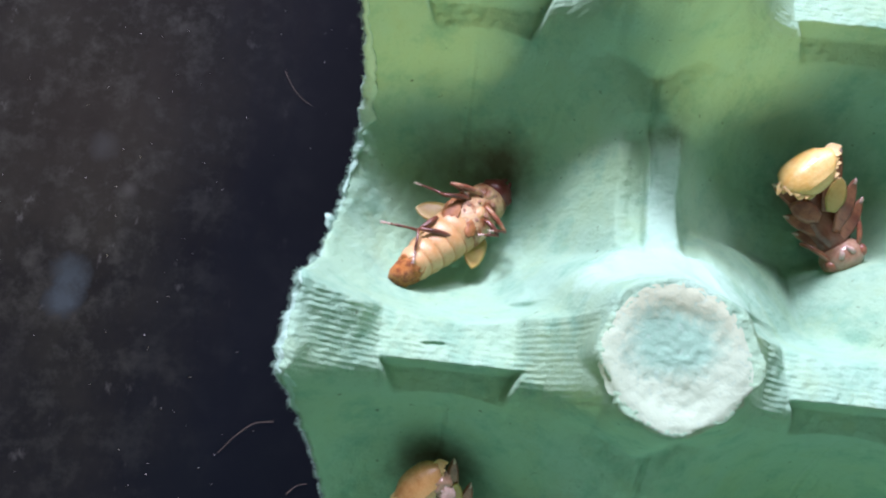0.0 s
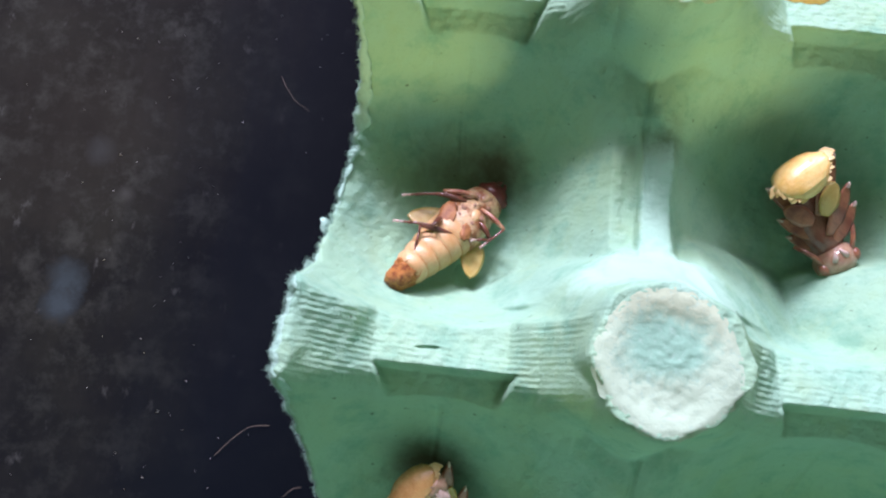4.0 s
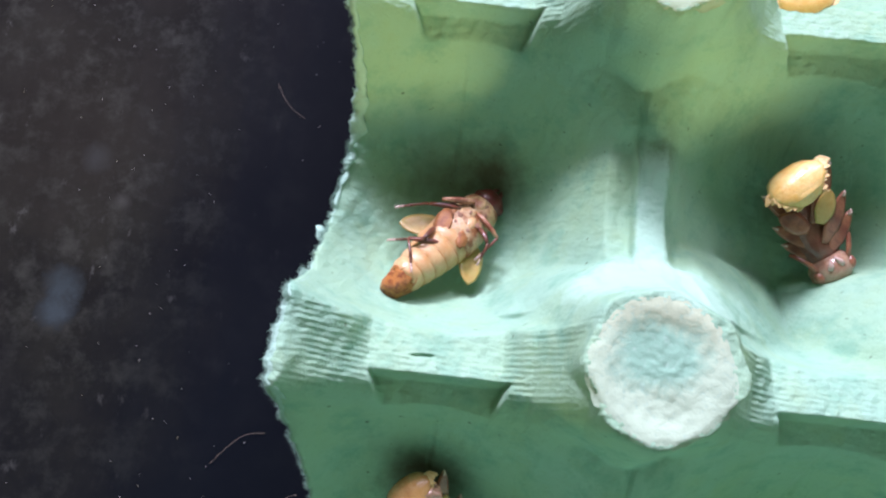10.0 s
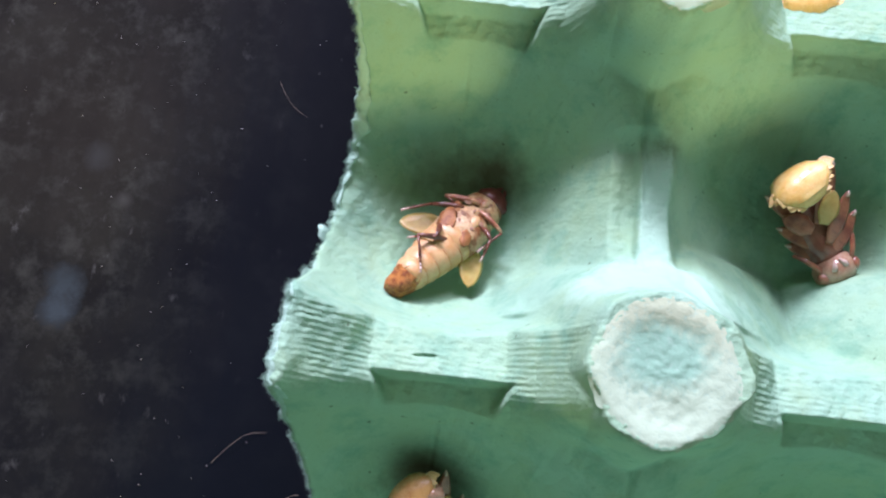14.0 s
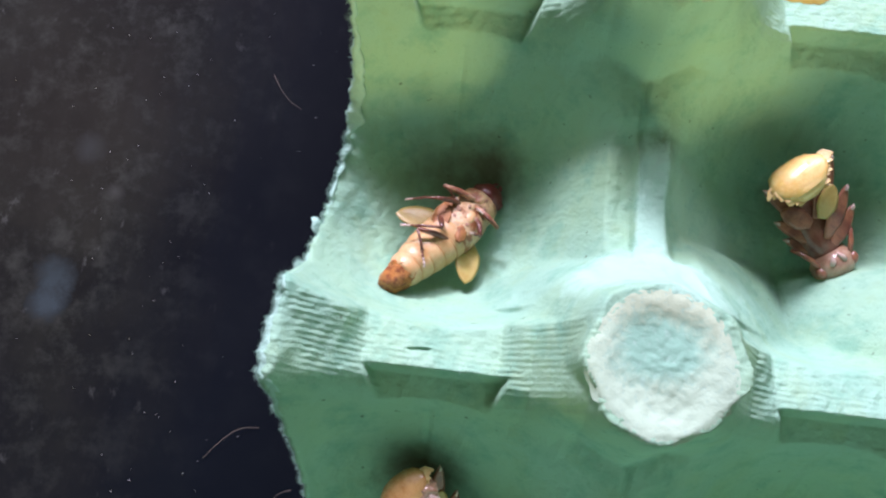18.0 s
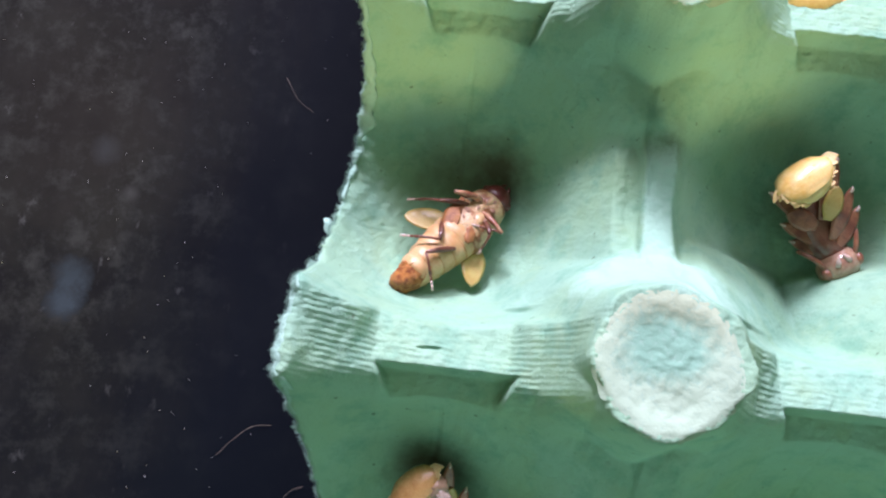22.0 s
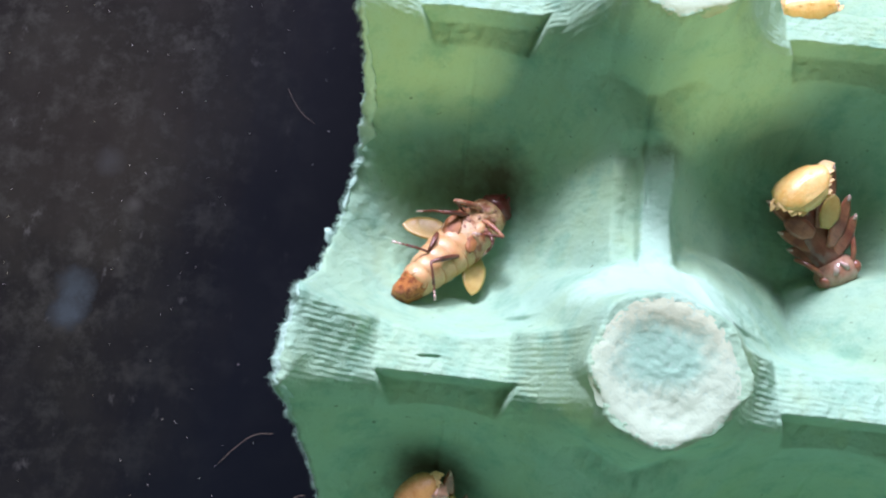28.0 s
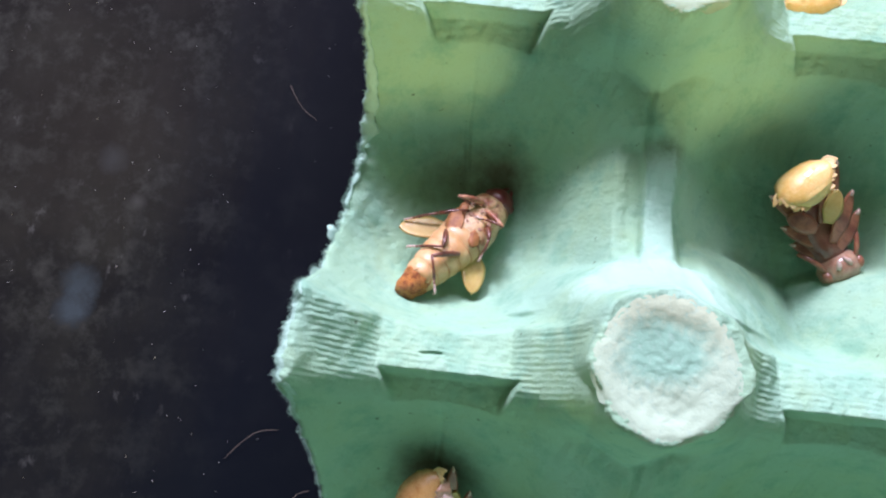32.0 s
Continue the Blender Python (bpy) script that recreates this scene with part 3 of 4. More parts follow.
prothorax = part("prothorax", loft([(14.8, YC, -3.3, 2.1, 1.9), (15.0, YC, -3.3, 2.9, 2.5), (16.4, YC, -3.4, 3.1, 2.7), (17.6, YC, -3.5, 2.8, 2.5), (18.2, YC, -3.6, 1.9, 1.8)],
                                   n=30, power=2.3, rough=0.015, seed=9), PINK, beetle)
part("prosternum", blob((16.4, YC, -0.85), (1.0, 0.7, 0.4), seed=5, rough=0.03), PINK, prothorax)
head = part("head", loft([(17.9, YC, -3.7, 1.5, 1.4), (18.3, YC, -3.7, 2.3, 1.95), (19.4, YC, -3.8, 2.45, 2.05), (20.6, YC, -4.0, 1.9, 1.7), (21.3, YC, -4.2, 0.9, 0.9)],
                         n=28, rough=0.012, seed=12), DARK_RED, beetle, "dark red head")
for y in (2.15, -2.15):
    part("eye", blob((19.3, YC + y, -3.7), (0.65, 0.45, 0.8), u=14, v=10), DARK_RED, head)
    part("mandible", limb(1.3, (0.35, 0.3, 0.12), 0.2, 10), DARK_RED, head).matrix_basis = along((20.8, YC + y * 0.35, -3.4), (21.9, YC + y * 0.1, -3.2))
# stained hollows where the legs are set in, and small dark pits
def belly(x, y):
    """Height of the thorax's or prothorax's skin there."""
    zc, w, h = (-2.9, 3.7, 3.0) if x < 14.7 else (-3.4, 3.1, 2.7)
    return zc + h * (1 - min(0.95, abs((y - YC) / w)) ** 2.2) ** 0.45


for x, y, rx, ry in ((9.9, 1.5, 2.1, 1.25), (9.6, -2.2, 1.5, 0.8), (12.4, 1.9, 1.3, 0.7)):
    part("coxa", blob((x, y, belly(x, y) - 0.06), (rx, ry, 0.22), (-18 * (y - YC) / 2, 0, 25), seed=6, rough=0.2), AMBER, thorax)
for x, y, r in ((12.3, 0.5, 0.45), (12.9, -2.3, 0.5), (15.4, 0.3, 0.4), (15.4, -1.9, 0.4), (11.2, -1.9, 0.35), (13.7, -0.4, 0.3), (14.3, 1.2, 0.5), (11.0, 0.2, 0.3), (16.6, -1.2, 0.4)):
    part("pit", blob((x, y, belly(x, y) - 0.02), (r * 1.2, r * 0.75, 0.08), (0, 0, 40 + 60 * y), seed=int(x), rough=0.2, u=12, v=8), DUSKY, thorax)
for ob in beetle.children:
    ob.matrix_basis = pose(0.95 * MM, 0, 0.1 * MM)
left_wing = part("wing_pad", petal(7.4, 3.9, 0.4, 0.5, 0.62), WING, beetle, "cream left wing pad")
right_wing = part("wing_pad", petal(6.8, 3.7, 0.4, 0.5, 0.72), WING, beetle, "cream right wing pad")


def leg(femur_len, shank_len, stout, tone, label):
    femur = part("femur", limb(femur_len, (0.26 * stout, 0.40 * stout, 0.43 * stout, 0.34 * stout, 0.25), 0.25), tone, beetle, label)
    t = shank_len * 0.6
    tibia = part("tibia", limb(t, (0.21, 0.18, 0.19, 0.23), 0.12), BROWN, beetle)
    x = t - 0.05
    for i in range(4):
        long = shank_len * (0.13 if i == 3 else 0.09)
        ob = part("tarsal_joint", limb(long, (0.15, 0.20, 0.14), 0, 8), BROWN if i < 2 else GLASSY, tibia)
        ob.matrix_basis = along((x, 0, -0.04 * i), (x + long, 0, -0.04 * (i + 1)))
        x += long
    for s in (-1, 1):
        part("claw", limb(0.45, (0.09, 0.07, 0.03), 0.08, 6), GLASSY, tibia).matrix_basis = along((x - 0.05, 0, -0.15), (x + 0.3, 0.26 * s, -0.3))
        part("spur", limb(0.35, (0.07, 0.05, 0.02), 0, 6), BROWN, tibia).matrix_basis = along((t - 0.15, 0.1 * s, 0), (t + 0.1, 0.32 * s, -0.05))
    return femur, tibia


LEGS = {
    "hind_right": leg(5.0, 5.1, 1.0, BROWN, "brown hind femur"),
    "hind_left": leg(3.6, 5.4, 1.0, BROWN, "brown hind femur"),
    "middle_left": leg(4.6, 4.9, 0.95, BROWN, "brown middle femur"),
    "front_right": leg(4.6, 4.3, 0.95, PALE_LEG, "pale brown front femur"),
    "front_left": leg(5.0, 3.2, 1.05, PALE_LEG, "pale brown front femur"),
    "middle_right": leg(3.0, 3.2, 0.95, BROWN, "brown middle femur"),
}


# ---- pupae: on their backs, tail curled up over the belly; x runs from head to tail ----
def bent_loft(path, n=28, rough=0.01, seed=1):
    """Loft along a bent line in the x-z plane: rows of x, z, half width, half thickness."""
    bm = bmesh.new()
    r = random.Random(seed)
    loops = []
    for k, (x, z, w, h) in enumerate(path):
        a, b = path[max(0, k - 1)], path[min(len(path) - 1, k + 1)]
        way = Vector((b[0] - a[0], 0, b[1] - a[1])).normalized()
        out = Vector((0, 1, 0)).cross(way)
        loop = []
        for i in range(n):
            q = 6.283185 * i / n
            g = 1 + rough * r.uniform(-1, 1)
            loop.append(bm.verts.new((Vector((x, 0, z)) + Vector((0, 1, 0)) * w * g * math.cos(q) + out * h * g * math.sin(q)) * MM))
        loops.append(loop)
    for a, b in zip(loops, loops[1:]):
        for i in range(n):
            bm.faces.new((a[i], a[(i + 1) % n], b[(i + 1) % n], b[i]))
    bm.faces.new(loops[0][::-1])
    bm.faces.new(loops[-1])
    for f in bm.faces:
        f.smooth = True
    bmesh.ops.recalc_face_normals(bm, faces=bm.faces)
    return bm


def make_pupa(husk, label):
    root = tagged(new("pupa"), label, "pupa", "pupae in the carton")
    part("thorax", loft([(2.6, 0, 3.2, 1.8, 1.8), (3.2, 0, 3.1, 2.8, 2.5), (5.5, 0, 2.9, 3.2, 2.7), (8.5, 0, 3.2, 3.2, 2.7), (11.5, 0, 3.8, 3.1, 2.7), (14.0, 0, 4.8, 3.0, 2.7), (16.2, 0, 6.4, 2.8, 2.6), (17.2, 0, 7.6, 1.6, 1.6)],
                        n=30, rough=0.012, seed=3), MAUVE, root)
    h = part("head", loft([(-0.6, 0, 3.0, 1.2, 1.0), (-0.2, 0, 3.1, 2.2, 1.9), (0.8, 0, 3.4, 2.9, 2.5), (2.2, 0, 3.5, 2.9, 2.5), (3.2, 0, 3.4, 2.2, 1.9)], n=28, rough=0.012, seed=5), HEADSKIN, root, "glossy pinkish-brown head")
    h.matrix_basis = Matrix.Translation((-0.7 * MM, 0, -0.3 * MM)) @ Matrix.Diagonal((1.16, 1.16, 1.16, 1))
    for s in (-1, 1):
        part("eye", blob((1.3, 2.2 * s, 4.6), (0.9, 0.7, 0.8), (0, 0, 20 * s), u=16), PAD, h)
        part("mandible", limb(1.5, (0.4, 0.35, 0.15), 0.2, 10), GLASSY, h).matrix_basis = along((1.6, 0.9 * s, 5.6), (2.9, 0.3 * s, 6.0))
        part("antenna", limb(4.4, (0.3, 0.34, 0.3, 0.25), 0.5, 10), PAD, h).matrix_basis = along((1.9, 2.0 * s, 4.9), (5.0, 3.7 * s, 4.6))
        for i, (x0, y0, z0, x1, y1, z1, w) in enumerate(((3.4, 0.5, 5.0, 7.6, 6.0, 6.0, 2.2), (5.0, 0.4, 5.4, 10.6, 6.2, 7.0, 2.4), (8.4, 0.4, 5.8, 15.6, 5.8, 8.6, 2.6))):
            tuck = 0.0 if s < 0 else 1.0
            a, b = Vector((x0, y0 * s, z0 - 0.6 * tuck)), Vector((x1, (y1 - 1.6 * tuck) * s, z1 - 2.6 * tuck))
            pad = part("leg_pad", petal((b - a).length, w, 0.9, 0.7, 0.75), PAD, root)
            pad.matrix_basis = along(a, b, (0.2, 0.4 * s, 1))
            part("toe", limb(1.0, (0.22, 0.3, 0.12), 0.1, 8), GLASSY, pad).matrix_basis = along(((b - a).length - 0.8, 0, 0.45), ((b - a).length + 0.15, 0.1, 0.3))
        wing = part("wing_pad", petal(5.2, 3.0, 0.6, 0.5, 0.6), WING if s < 0 else PAD, root)
        wing.matrix_basis = along((8.0, 0.9 * s, 6.6), (11.6, 4.0 * s, 7.8), (0.2, 0.3 * s, 1))
    tail = part("curled_tail", bent_loft([(10.6, 6.4, 2.8, 2.3), (11.8, 7.2, 3.3, 2.4), (12.8, 8.6, 3.9, 2.4), (13.1, 10.2, 4.4, 2.0), (12.7, 11.7, 5.1, 1.3), (11.8, 12.2, 5.0, 0.9),
                                          (10.7, 12.4, 4.5, 0.8), (9.7, 12.3, 3.7, 0.8), (8.9, 12.1, 2.9, 0.7), (8.2, 11.8, 2.1, 0.5), (7.9, 11.6, 1.2, 0.3)], rough=0.04, seed=8), husk, root, "yellow curled tail with ragged spiny sides")
    tail.matrix_basis = pose(3.4 * MM, 0.6 * MM, 0) @ pose(11 * MM, 0, 0, 0, 0, 9) @ pose(-11 * MM, 0, 0) @ Matrix.Translation((11 * MM, 0, 0)) @ Matrix.Diagonal((0.82, 0.86, 1, 1)) @ Matrix.Translation((-11 * MM, 0, 0))
    for x, z, w, h in ((12.1, 12.0, 4.9, 0.96), (9.9, 12.32, 3.5, 0.84)):
        part("tail_belt", bent_loft([(x + 0.8, z - 0.25, w * 0.99, h * 0.95), (x + 0.2, z - 0.02, w * 1.0, h * 1.0), (x - 0.5, z + 0.0, w * 0.92, h * 1.02), (x - 0.6, z - 0.03, w * 0.85, h * 0.9)], rough=0.03, seed=int(x * 9)), husk, tail)
    rag = random.Random(14)
    for s in (-1, 1):
        for k in range(8):
            t = k / 7 + rag.uniform(-0.05, 0.05) * (k % 7 > 0)
            x, w = 12.8 - 4.3 * t, 5.0 - 2.9 * t ** 1.4
            long = rag.uniform(0.7, 1.5) * (1.6 if k == 0 else 1.0)
            spine = part("side_spine", petal(long + 0.7, rag.uniform(1.0, 2.0), 0.22, 0.3, rag.uniform(0.9, 1.6), 8), RAG, tail)
            z = 11.5 + 0.7 * math.sin(3.0 * t)
            spine.matrix_basis = along((x + 0.4, (w - 0.5) * s, z), (x - 0.55 * long, (w + 0.9 * long) * s, z + rag.uniform(0.0, 0.6)))
    for s in (-1, 1):
        part("tail_prong", limb(0.9, (0.22, 0.18, 0.06), 0.1, 8), AMBER, tail).matrix_basis = along((8.7, 0.3 * s, 11.6), (8.0, 0.45 * s, 11.4))
    return root


pupa = make_pupa(HUSK, "brown beetle pupa with curled yellow tail in a cup")
pupa.matrix_basis = pose(31.0 * MM, 21.2 * MM, 2.8 * MM, -8, -8, 125) @ Matrix.Diagonal((0.95, 0.95, 0.95, 1))
tagged(copy_thing(pupa, pose(18.2 * MM, 60.7 * MM, 10.2 * MM, 0, -22, -88) @ Matrix.Diagonal((0.9, 0.9, 0.9, 1))), "yellow-tailed beetle pupa against a sunlit cup wall")
shaded = make_pupa(SHADED_HUSK, "beetle pupa deep in a carton cup, shade painted into its amber tail")
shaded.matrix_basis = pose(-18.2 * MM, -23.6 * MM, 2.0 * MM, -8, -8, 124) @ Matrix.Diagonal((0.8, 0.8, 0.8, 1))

# a crumpled bit of shed skin that clings to its tail
for place, size, tone in (((-22.9, -15.4, 13.2), (1.5, 1.2, 0.8), HEADSKIN), ((-22.2, -16.3, 13.0), (1.1, 1.5, 0.7), GLASSY)):
    crumb = part("shed_skin", blob((0, 0, 0), size, (0, 0, 30), seed=21, rough=0.22, u=16, v=10), tone, shaded, "crumpled pinkish shed skin")
    crumb.matrix_basis = shaded.matrix_basis.inverted() @ pose(*(c * MM for c in place))

# ---- worn post tops, torn edge, lint ----
CAP = material("worn_pulp_top", (0.55, 0.60, 0.55), rough=0.95, spec=0.1)
v = coords(CAP)
n1, n2 = grain(CAP, v, 0.3, 5, 0.65), grain(CAP, v, 1.6, 4, 0.7)
# the green middle is dished and off centre; the rim is scuffed to bare grey-white paper, beige along one side
sep = CAP.node_tree.nodes.new("ShaderNodeMapping")
sep.inputs["Location"].default_value = (0.0005, -0.00165, 0)
sep.inputs["Scale"].default_value = (0.72, 1.0, 0.0)
CAP.node_tree.links.new(v, sep.inputs["Vector"])
ring = CAP.node_tree.nodes.new("ShaderNodeVectorMath")
ring.operation = "LENGTH"
CAP.node_tree.links.new(sep.outputs["Vector"], ring.inputs[0])
rad = calc(CAP, "MULTIPLY", calc(CAP, "MULTIPLY_ADD", n1, 0.0042, calc(CAP, "MULTIPLY_ADD", n2, 0.0030, ring.outputs["Value"])), 100.0)
split = CAP.node_tree.nodes.new("ShaderNodeSeparateXYZ")
CAP.node_tree.links.new(v, split.inputs[0])
side = calc(CAP, "MULTIPLY_ADD", split.outputs["Y"], 100.0, calc(CAP, "MULTIPLY_ADD", n1, 0.5, 0.0))
rim_tone = mix(CAP, ramp(CAP, side, (0.35, (0, 0, 0)), (0.75, (0.85, 0.85, 0.85))), (0.355, 0.490, 0.355), (0.360, 0.440, 0.300))
col = mix(CAP, ramp(CAP, rad, (0.60, (0, 0, 0)), (0.80, (1, 1, 1))), (0.205, 0.380, 0.280), rim_tone)
col = mix(CAP, ramp(CAP, n2, (0.3, (0.7, 0.7, 0.7)), (0.46, (0, 0, 0))), col, (0.28, 0.43, 0.34))
paint(CAP, "Base Color", col)
relief(CAP, calc(CAP, "MULTIPLY_ADD", n1, 0.9, n2), 0.11, 1.0)

TORN = material("torn_pulp_fibre", (0.45, 0.62, 0.58), rough=1.0, spec=0.05)
v = coords(TORN)
n1 = grain(TORN, v, 1.2, 4)
paint(TORN, "Base Color", mix(TORN, n1, (0.27, 0.47, 0.375), (0.36, 0.55, 0.45)))
relief(TORN, n1, 0.3, 1.0)
LINT = material("pale_lint", (0.26, 0.22, 0.17), rough=0.6)
SPECK = material("white_dust", (0.6, 0.62, 0.62), rough=0.8)


def post_cap(px, py, seed):
    """Skin of worn grey paper that follows the post's top, 0.12 mm proud."""
    bm = bmesh.new()
    r = np.random.RandomState(seed)
    nu, nv = 72, 26
    turn = np.arange(nu) * 360.0 / nu
    out = np.interp(turn, (0, 27, 63, 93, 121, 154, 170, 192, 231, 270, 308, 341, 360), (7.7, 7.5, 7.9, 8.2, 8.3, 8.0, 8.5, 8.3, 7.5, 7.9, 7.6, 7.95, 7.7))
    out = out - 0.15 + 0.2 * r.uniform(-1, 1, nu)
    rings = []
    for j in range(1, nv + 1):
        a = np.arange(nu) * 6.283185 / nu
        rr = out * j / nv
        x, y = px + rr * np.cos(a), py + rr * np.sin(a)
        z = np.maximum(carton_height(x, y), POST_TOP - 0.9) + (0.14 if j < nv - 2 else 0.02 if j < nv else -0.12) + 0.05 * wobble(x, y, 0.9, 31)
        rings.append([bm.verts.new(Vector((p - px, q - py, s - POST_TOP)) * MM) for p, q, s in zip(x, y, z)])
    mid = bm.verts.new(Vector((0, 0, carton_height(np.array([px + 0.01]), np.array([py + 0.01]))[0] - POST_TOP + 0.14)) * MM)
    for i in range(nu):
        bm.faces.new((mid, rings[0][i], rings[0][(i + 1) % nu]))
    for a, b in zip(rings, rings[1:]):
        for i in range(nu):
            bm.faces.new((a[i], b[i], b[(i + 1) % nu], a[(i + 1) % nu]))
    for f in bm.faces:
        f.smooth = True
    ob = part("post_top", bm, CAP, carton, "worn greyish-white round post top")
    ob.matrix_basis = pose(px * MM, py * MM, POST_TOP * MM)
    return ob


for k, (px, py) in enumerate(((0, 0), (0, PITCH), (PITCH, 0), (PITCH, PITCH))):
    post_cap(px - 0.4, py, 40 + k)


def fibres(name, spots, lo, hi, width, mat, parent, seed, label):
    """Many short bent hairs as thin three-sided strands; spots give (x, y, z, heading)."""
    r = random.Random(seed)
    verts, faces = [], []
    for x, y, z, ang in spots:
        long, a, up = r.uniform(lo, hi), ang + r.uniform(-0.9, 0.9), r.uniform(-0.3, 0.6)
        turn = r.uniform(-0.8, 0.8)
        p, base = Vector((x, y, z)), len(verts)
        for i in range(4):
            w = width * (1 - i / 4.2)
            d = Vector((math.cos(a), math.sin(a), up))
            s = Vector((-math.sin(a), math.cos(a), 0)) * w
            verts += [tuple((p + s) * MM), tuple((p - s) * MM), tuple((p + Vector((0, 0, w * 1.6))) * MM)]
            p = p + d * long / 3
            a += turn / 3
        for i in range(3):
            q = base + 3 * i
            faces += [(q, q + 1, q + 4, q + 3), (q + 1, q + 2, q + 5, q + 4), (q + 2, q, q + 3, q + 5)]
    me = bpy.data.meshes.new(name)
    me.from_pydata(verts, [], faces)
    me.materials.append(mat)
    ob = new(name, me)
    ob.parent = parent
    return tagged(ob, label, kind="stuff")


def torn_edge():
    """Ragged thick lip of torn pulp that follows the carton's broken side."""
    ys = np.arange(-38, 80, 0.22)
    xs = edge_of(ys)
    r = np.random.RandomState(17)
    wide = 0.34 + 0.2 * wobble(ys, 0 * ys, 3.0, 21) + 0.03 * r.uniform(-1, 1, len(ys))
    wide = np.clip(wide, 0.12, 0.7) * (0.8 + 2.0 * np.exp(-((ys - 34) / 5.5) ** 2) + 1.5 * np.exp(-((ys + 1) / 6.0) ** 2))
    bm = bmesh.new()
    loops = []
    for x, y, w in zip(xs, ys, wide):
        zc = carton_height(np.array([x + 0.5]), np.array([y]))[0] - 0.55
        loop = []
        for i in range(8):
            a = 6.283 * i / 8
            k = 1 + 0.12 * float(wobble(np.array([y]), np.array([2.0 * i]), 1.3, 23)[0]) + 0.06 * r.uniform(-1, 1)
            loop.append(bm.verts.new(Vector((x + 0.1 + 0.5 * w + k * w * math.cos(a), y, zc - 0.15 + k * 0.5 * math.sin(a))) * MM))
        loops.append(loop)
    for a, b in zip(loops, loops[1:]):
        for i in range(8):
            bm.faces.new((a[i], a[(i + 1) % 8], b[(i + 1) % 8], b[i]))
    bm.faces.new(loops[0][::-1])
    bm.faces.new(loops[-1])
    for f in bm.faces:
        f.smooth = True
    bmesh.ops.recalc_face_normals(bm, faces=bm.faces)
    return part("torn_edge", bm, TORN, carton, "ragged pale torn paper edge")


torn_edge()
rnd = random.Random(5)
rs = np.random.RandomState(5)


def on_carton(xs, ys, heading, lift):
    """Rows of x, y, z and heading for strands that grow on the carton's face."""
    zs = carton_height(np.asarray(xs), np.asarray(ys)) + lift
    return list(zip(np.asarray(xs).tolist(), np.asarray(ys).tolist(), zs.tolist(), np.broadcast_to(heading, len(zs)).tolist()))


ys = rs.uniform(-36, 78, 6000)
xs = edge_of(ys) + 0.5
rows = on_carton(xs, ys, math.pi, -rs.uniform(0.0, 1.1, 6000))
fibres("edge_fuzz", [(x - rnd.uniform(0.1, 0.8), y, z, a) for x, y, z, a in rows], 0.1, 0.55, 0.018, TORN, carton, 6, "fuzzy torn paper fibres")
xs, ys = rs.uniform(-40, 40, 420), rs.choice((0, 0, 48), 420) + rs.uniform(-2.6, -0.4, 420)
rows = on_carton(xs, ys, -1.57, 0.05)
fibres("surface_fuzz", rows, 0.15, 0.5, 0.028, TORN, carton, 7, "loose pale paper fuzz")
# soft flakes and small tufts that hang from the break
rows = []
for y, n, size in ((50.5, 70, 1.0), (43.5, 30, 0.5), (17.3, 110, 1.25), (9.5, 50, 0.7), (5.5, 40, 0.6), (-21.0, 36, 0.5), (-29.0, 60, 0.9)):
    ex = float(edge_of(np.array([y]))[0])
    ez = float(carton_height(np.array([ex + 0.5]), np.array([y]))[0])
    flake = blob((ex - 0.3 * size, y, ez - 0.8), (0.62 * size, 1.0 * size, 0.14), (0, 30, rnd.uniform(-35, 35)), seed=int(y * 7) % 97, rough=0.3, u=16, v=9)
    part("torn_flake", flake, TORN, carton, "small hanging flake of torn paper")
    yy = y + rs.normal(0, 0.55 * size, n)
    rows += on_carton(edge_of(yy) + 0.2, yy, 2.9, -rs.uniform(0.2, 1.0, n))
fibres("loose_fibre", rows, 0.4, 1.2, 0.03, TORN, carton, 8, "small tufts of torn paper fibre")


def hair(name, points, width, label):
    cu = bpy.data.curves.new(name, "CURVE")
    cu.dimensions, cu.bevel_depth, cu.bevel_resolution, cu.resolution_u = "3D", width * MM, 2, 8
    sp = cu.splines.new("BEZIER")
    sp.bezier_points.add(len(points) - 1)
    for b, p in zip(sp.bezier_points, points):
        b.co = Vector(p) * MM
        b.handle_left_type = b.handle_right_type = "AUTO"
    me = bpy.data.meshes.new_from_object(bpy.data.objects.new("tmp", cu))
    me.materials.clear()
    me.materials.append(LINT)
    return tagged(new(name, me), label, "hair", "hairs on the table")


# hairs, specks and stains on the table
hair("hair", [(-53.6, 43.5, 0.12), (-52.2, 41.2, 0.5), (-50.6, 39.4, 0.3), (-48.6, 38.2, 0.12)], 0.014, "fine pale hair on the dark table")
hair("hair", [(-54.8, -14.9, 0.12), (-52.4, -12.2, 0.6), (-50.2, -10.4, 0.5), (-47.6, -9.9, 0.12)], 0.019, "fine pale curved hair on the dark table")
hair("hair", [(-44.4, -19.6, 0.12), (-43.0, -18.3, 0.4), (-41.8, -17.9, 0.3)], 0.022, "short pale hair beside the torn carton")

rnd = random.Random(11)
grains = []
for _ in range(110):
    grains.append((rnd.uniform(-105, -42), rnd.uniform(-28, 62), 0.02, rnd.uniform(0, 6.28)))
fibres("dust", grains, 0.08, 0.26, 0.035, SPECK, table, 9, "fine pale dust specks")

